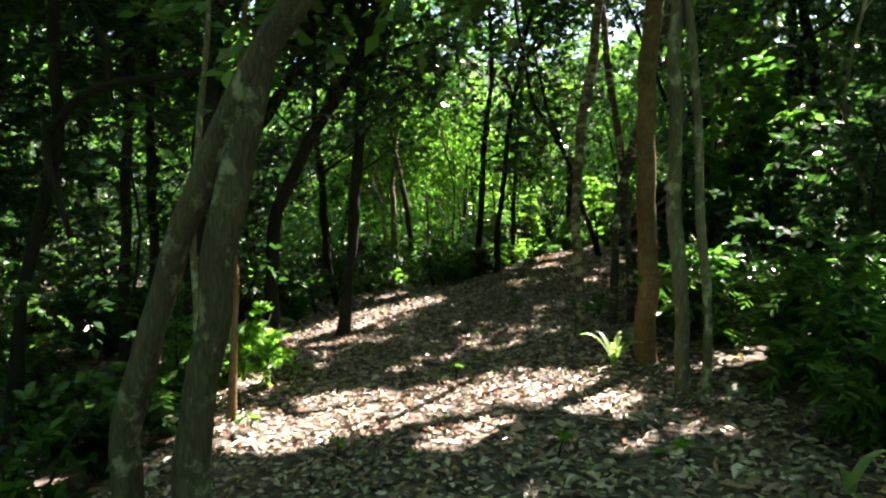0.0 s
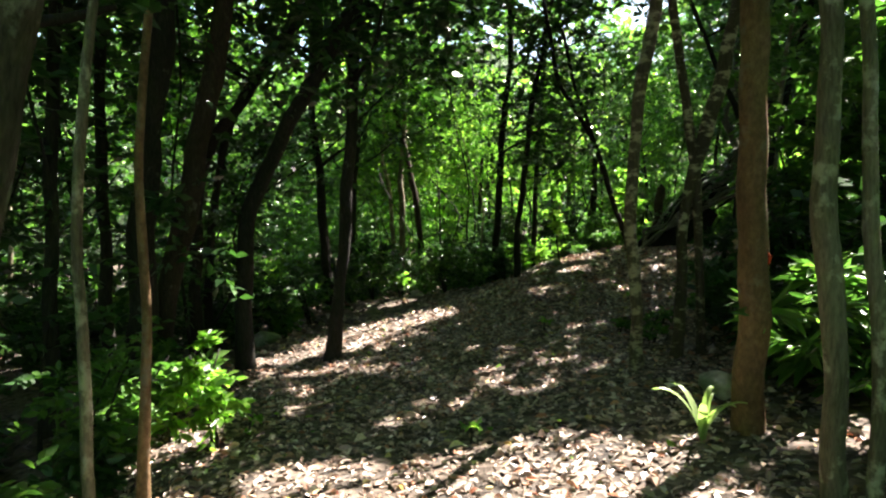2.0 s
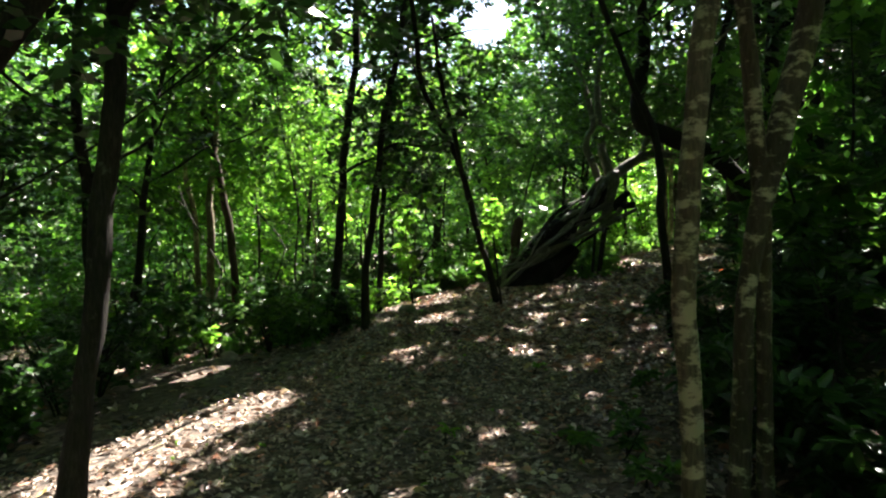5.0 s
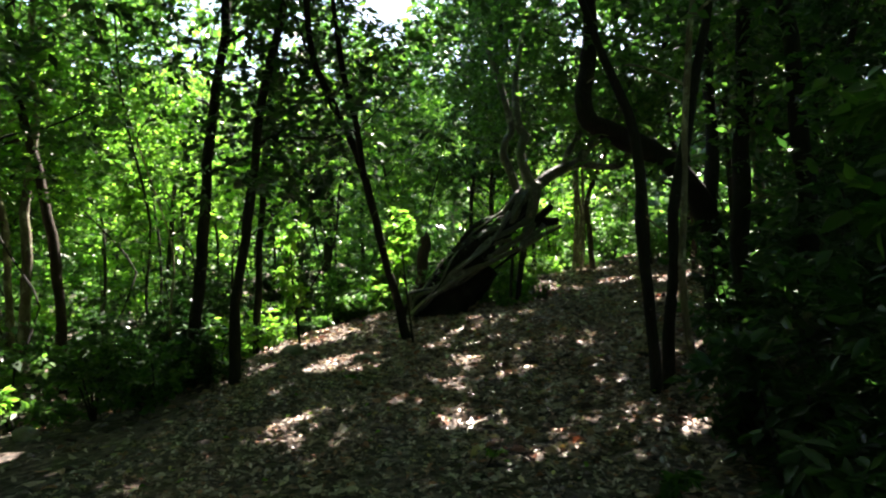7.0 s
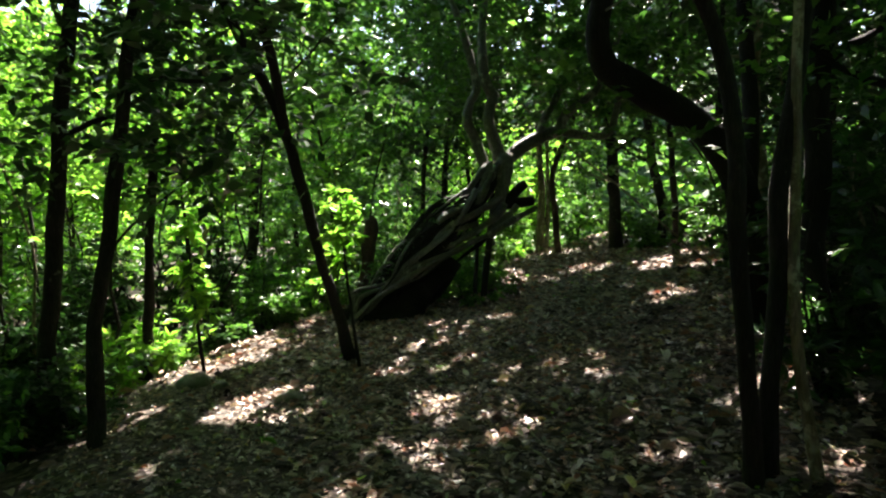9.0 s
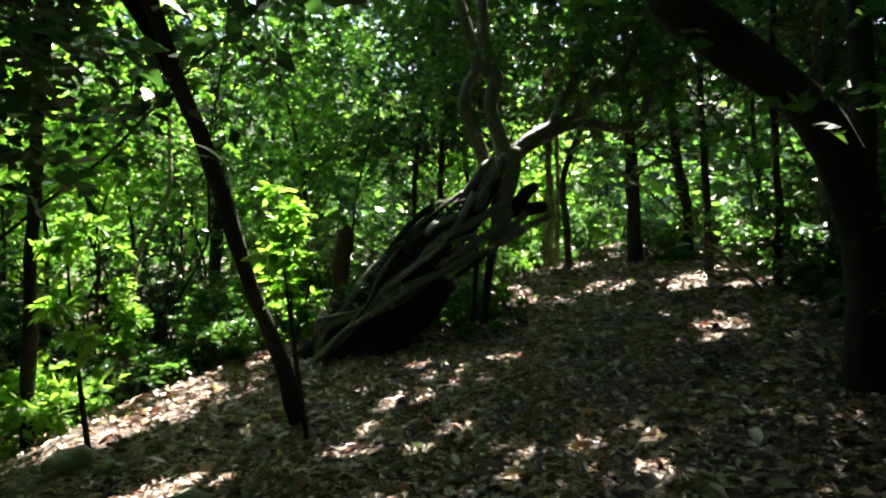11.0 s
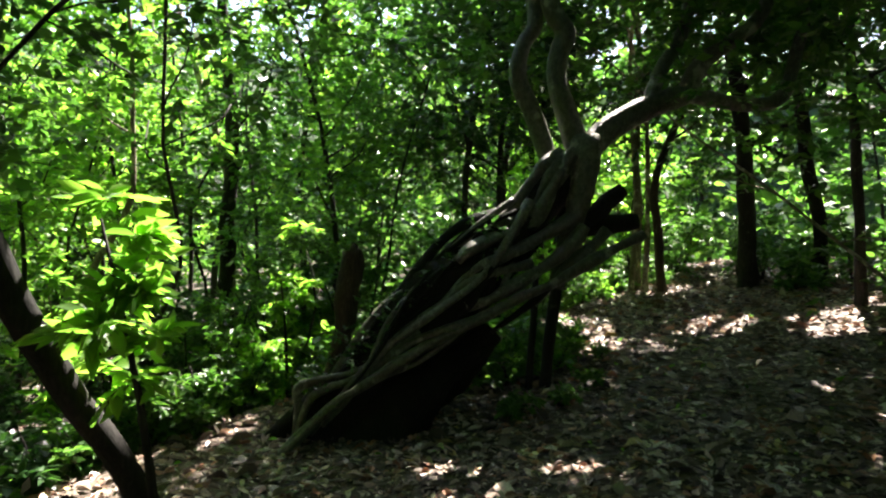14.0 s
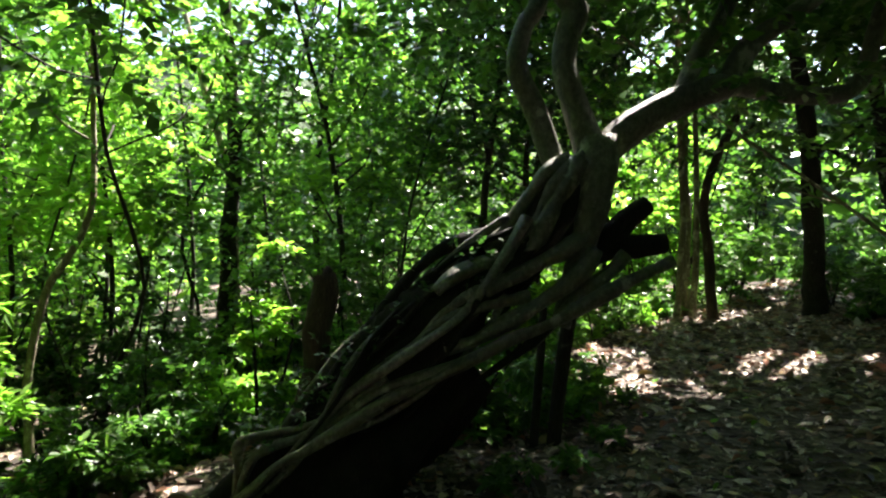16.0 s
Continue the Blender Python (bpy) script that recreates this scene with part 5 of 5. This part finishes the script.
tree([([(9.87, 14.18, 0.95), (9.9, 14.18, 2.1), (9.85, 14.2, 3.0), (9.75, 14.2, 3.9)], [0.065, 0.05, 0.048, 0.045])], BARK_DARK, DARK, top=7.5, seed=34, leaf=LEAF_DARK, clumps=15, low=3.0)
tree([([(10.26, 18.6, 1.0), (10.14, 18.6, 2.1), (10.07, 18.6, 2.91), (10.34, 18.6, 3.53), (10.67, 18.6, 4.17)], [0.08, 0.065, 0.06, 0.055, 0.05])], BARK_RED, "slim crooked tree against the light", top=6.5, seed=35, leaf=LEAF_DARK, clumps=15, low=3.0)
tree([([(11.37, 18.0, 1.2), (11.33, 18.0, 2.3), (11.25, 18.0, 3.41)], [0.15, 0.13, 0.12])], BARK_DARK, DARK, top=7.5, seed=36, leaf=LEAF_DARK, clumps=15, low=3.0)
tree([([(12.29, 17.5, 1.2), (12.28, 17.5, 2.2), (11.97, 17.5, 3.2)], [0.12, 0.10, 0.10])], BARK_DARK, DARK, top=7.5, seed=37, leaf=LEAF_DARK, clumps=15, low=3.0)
tree([([(10.51, 19.5, 1.0), (10.54, 19.5, 2.67), (10.44, 19.5, 3.86)], [0.05, 0.045, 0.04])], BARK_PALE, "slender pale tree against the light", top=6.5, seed=38, leaf=LEAF_DARK, clumps=15, low=3.0)
tree([([(3.9, 20.0, 0.2), (3.94, 20.0, 1.97), (3.98, 20.0, 2.79), (4.01, 20.0, 3.55), (3.91, 20.0, 4.81)], [0.11, 0.10, 0.10, 0.09, 0.07])], BARK_DARK, "dark trunk rising from the thicket", top=7.5, seed=39, low=4.5)
for k, (x, y, w) in enumerate([(7.5, 18.9, 0.1), (8.7, 19.6, -0.15), (6.7, 18.5, 0.2), (9.4, 20.0, 0.1), (12.9, 16.4, -0.1), (9.9, 12.6, 0.15), (11.4, 14.2, -0.1), (7.6, 10.6, 0.1)]):
    z = H(x, y)
    tree([([(x, y, z), (x + 0.3 * w, y, z + 1.2), (x + w, y + 0.1, z + 2.6), (x + 1.6 * w, y, z + 3.6)], [0.055, 0.045, 0.042, 0.04])], BARK_DARK, DARK, top=7.0, seed=140 + k, leaf=LEAF_DARK, clumps=27 if k < 3 else 15, low=3.0, limbs=7)
count, k = 0, 0
while count < 78 and k < 5000:
    k += 1
    x, y = r.uniform(-18, 26), r.uniform(-8, 38)
    d = float(side(LEFT, np.array(x), np.array(y)))
    far = np.min(np.hypot(line[:, 0] - x, line[:, 1] - y))
    if far < 4.5 or y < -2 and r.uniform() < 0.6 or not free(x, y, 3) or 0 < d < 1.2 or (far > 11 and r.uniform() < 0.3):
        continue
    if math.hypot(x - 8.5, y - 13.5) < 0.6:
        x, y = 11.3, 13.6
    z = H(x, y)
    w = r.normal(0, 0.16, 2)
    pts = [(x, y, z), (x + w[0], y + w[1], z + 1.2), (x + 2 * w[0] + r.normal(0, 0.12), y + 2 * w[1] + r.normal(0, 0.12), z + 2.5)]
    rad = r.uniform(0.04, 0.085)
    # trees of the dim left side take the shade-darkened leaf colour
    tree([(pts, [rad * 1.2, rad, rad * 0.85])], BARK_DARK if r.uniform() < 0.7 else BARK_PALE, "slender forest tree in the wood behind", top=z + r.uniform(6, 9), limbs=8, reach=1.9, clumps=6,
         leaf=LEAF_DARK if x < -2 and y < 14 or x < -7 else LEAF_MID if r.uniform() < 0.7 else LEAF_BRIGHT, size=0.13 if far < 9 else 0.20, seed=900 + k, sides=8, step=0.35, flare=0.4, low=z + (2.2 if d > 0 else 1.6), group="forest trees",
         per=7, twigs=6, clump=0.75, cull=far < 15)
    count += 1


def canopy():
    """The interlaced crowns overhead."""
    q = np.random.default_rng(93)
    n = 3300
    x, y = q.uniform(-11, 20, n), q.uniform(-4, 29, n)
    z = height(x, y) + q.uniform(5.2, 8.8, n)
    # extra clumps added on the sun's way to shade two floor spots
    shade_clumps = np.vstack([np.array([3.8, 9.9, 6.8]) + q.normal(0, 0.75, (14, 3)), np.array([7.65, 14.4, 6.8]) + q.normal(0, 0.55, (12, 3))])
    v, f = sprays(np.vstack([np.stack([x, y, z], 1), shade_clumps]), 0.8, 6, 8, 0.22, q)
    tagged(mesh_object("canopy", v, f, LEAF_MID), "interlaced green tree crowns overhead, with gaps", "canopy", kind="stuff")


canopy()


def high_canopy():
    """A second, denser leaf storey, added out of view to shade the path's dark sides."""
    q = np.random.default_rng(95)
    n = 3500
    x, y = q.uniform(-11, 27, n), q.uniform(3, 27, n)
    k = (side(LEFT, x - 3.5, y - 3.0) < 0.5) & ((x > 9) | (q.uniform(0, 1, n) < 0.65)) & (x > 2) | (x < 2) & (y > 5) & (y < 15.5)
    x, y = np.append(x[k], q.uniform(-24, -9, 620)), np.append(y[k], q.uniform(-3, 19, 620))
    z = height(x, y) + q.uniform(7.5, 11, len(x))
    v, f = sprays(np.stack([x, y, z], 1), 0.9, 6, 7, 0.36, q, width=0.65)
    tagged(mesh_object("canopy", v, f, LEAF_DARK), "unseen dark leaf storey added overhead for shade", "canopy", kind="stuff")


high_canopy()


def far_woods():
    """The far wood, all round: a deep belt of leaf clumps before a dark backdrop."""
    q = np.random.default_rng(91)
    n = 3200
    a, d = q.uniform(0, 6.283, n), q.uniform(17, 36, n)
    x, y = 3 + d * np.cos(a), 12 + d * np.sin(a)
    z = height(x, y) + q.uniform(0, 1, n) ** 1.2 * 12
    v, f = sprays(np.stack([x, y, z], 1), 1.4, 5, 5, 0.54, q, cull=False, width=0.6)
    tagged(mesh_object("far_woods", v, f, LEAF_MID), "distant green forest foliage all round", "forest", kind="stuff")


far_woods()


def heaped(x, y, z, seed):
    """True inside the leafy heaps of the thicket, false in the dark gaps between them."""
    return waves(x + 0.6 * z, y - 0.5 * z, 1.1, seed) + 0.6 * waves(x - 0.8 * z, y + 0.9 * z, 2.6, seed + 1) > 0.05


def thicket():
    """The leafy middle distance between the young trees."""
    q = np.random.default_rng(97)
    n = 4600
    a, d = q.uniform(radians(20), radians(200), n), q.uniform(9.5, 18, n)
    x, y = 3 + d * np.cos(a), 12 + d * np.sin(a)
    z = height(x, y) + 0.8 + 7.2 * q.uniform(0, 1, n) ** 0.95
    k = (side(LEFT, x, y) > 2.0) & heaped(x, y, z, 51)
    # the shaded west part gets the darker leaf colour
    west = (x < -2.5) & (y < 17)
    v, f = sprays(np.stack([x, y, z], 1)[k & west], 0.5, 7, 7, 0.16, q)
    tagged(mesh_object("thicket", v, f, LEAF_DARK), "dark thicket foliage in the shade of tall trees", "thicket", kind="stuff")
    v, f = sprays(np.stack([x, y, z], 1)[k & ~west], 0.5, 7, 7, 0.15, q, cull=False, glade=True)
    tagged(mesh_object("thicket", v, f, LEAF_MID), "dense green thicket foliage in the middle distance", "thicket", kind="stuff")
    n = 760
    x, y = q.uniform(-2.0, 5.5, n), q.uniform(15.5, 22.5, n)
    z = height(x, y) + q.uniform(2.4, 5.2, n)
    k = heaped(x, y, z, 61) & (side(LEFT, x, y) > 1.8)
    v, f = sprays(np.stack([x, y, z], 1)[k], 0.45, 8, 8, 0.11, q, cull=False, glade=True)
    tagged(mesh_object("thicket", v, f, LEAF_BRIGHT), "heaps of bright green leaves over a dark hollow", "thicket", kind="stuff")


thicket()


def far_backdrop():
    # dark green ring added to close the sky gaps behind the trees
    a = np.linspace(0, 2 * math.pi, 161)[:-1]
    rows = []
    for h, rad in ((-3, 40), (4, 41), (9, 43), (13, 46), (15, 50)):
        rr = rad + 1.5 * np.sin(5 * a + h) + 0.8 * np.sin(23 * a + 2 * h)
        rows.append(np.stack([3 + rr * np.cos(a), 12 + rr * np.sin(a), h + 1.2 * np.sin(9 * a) + 0.7 * np.sin(31 * a + h)], 1))
    v = np.vstack(rows)
    n = len(a)
    i, j = np.meshgrid(np.arange(len(rows) - 1), np.arange(n), indexing="ij")
    f = np.stack([i * n + j, i * n + (j + 1) % n, (i + 1) * n + (j + 1) % n, (i + 1) * n + j], -1).reshape(-1, 4)
    tagged(mesh_object("backdrop", v, f[:, ::-1], WOODS), "dark green backdrop added far behind the trees", "woodland", kind="structure")


far_backdrop()


# ---------------------------------------------------------------- sticks in the litter
def stick(x, y, turn, length, thick, seed):
    q = np.random.default_rng(seed)
    pts = []
    for u in np.linspace(-0.5, 0.5, 5):
        px, py = x + u * length * math.cos(turn) + q.normal(0, 0.02), y + u * length * math.sin(turn) + q.normal(0, 0.02)
        pts.append((px, py, H(px, py) + thick + 0.012))
    v, f = tube(pts, [thick, thick * 0.6], 6, 0.08, 0.12, seed)
    tagged(mesh_object("stick", v, f, BARK_PALE), "thin dry grey stick lying in the leaf litter", "stick", "fallen sticks")


q = np.random.default_rng(17)
for k, (x, y) in enumerate([(3.9, 9.2), (4.3, 9.5), (3.2, 10.6), (5.6, 12.3), (4.6, 12.9), (9.6, 15.9), (1.2, 7.4), (-0.4, 6.6), (0.7, 3.9), (-1.0, 6.1), (2.0, 12.2), (3.0, 15.0), (6.6, 14.1), (7.9, 15.8), (1.5, 9.8), (-0.9, 9.0)]):
    stick(x, y, q.uniform(0, 3.14), q.uniform(0.25, 0.8), q.uniform(0.005, 0.012), k)
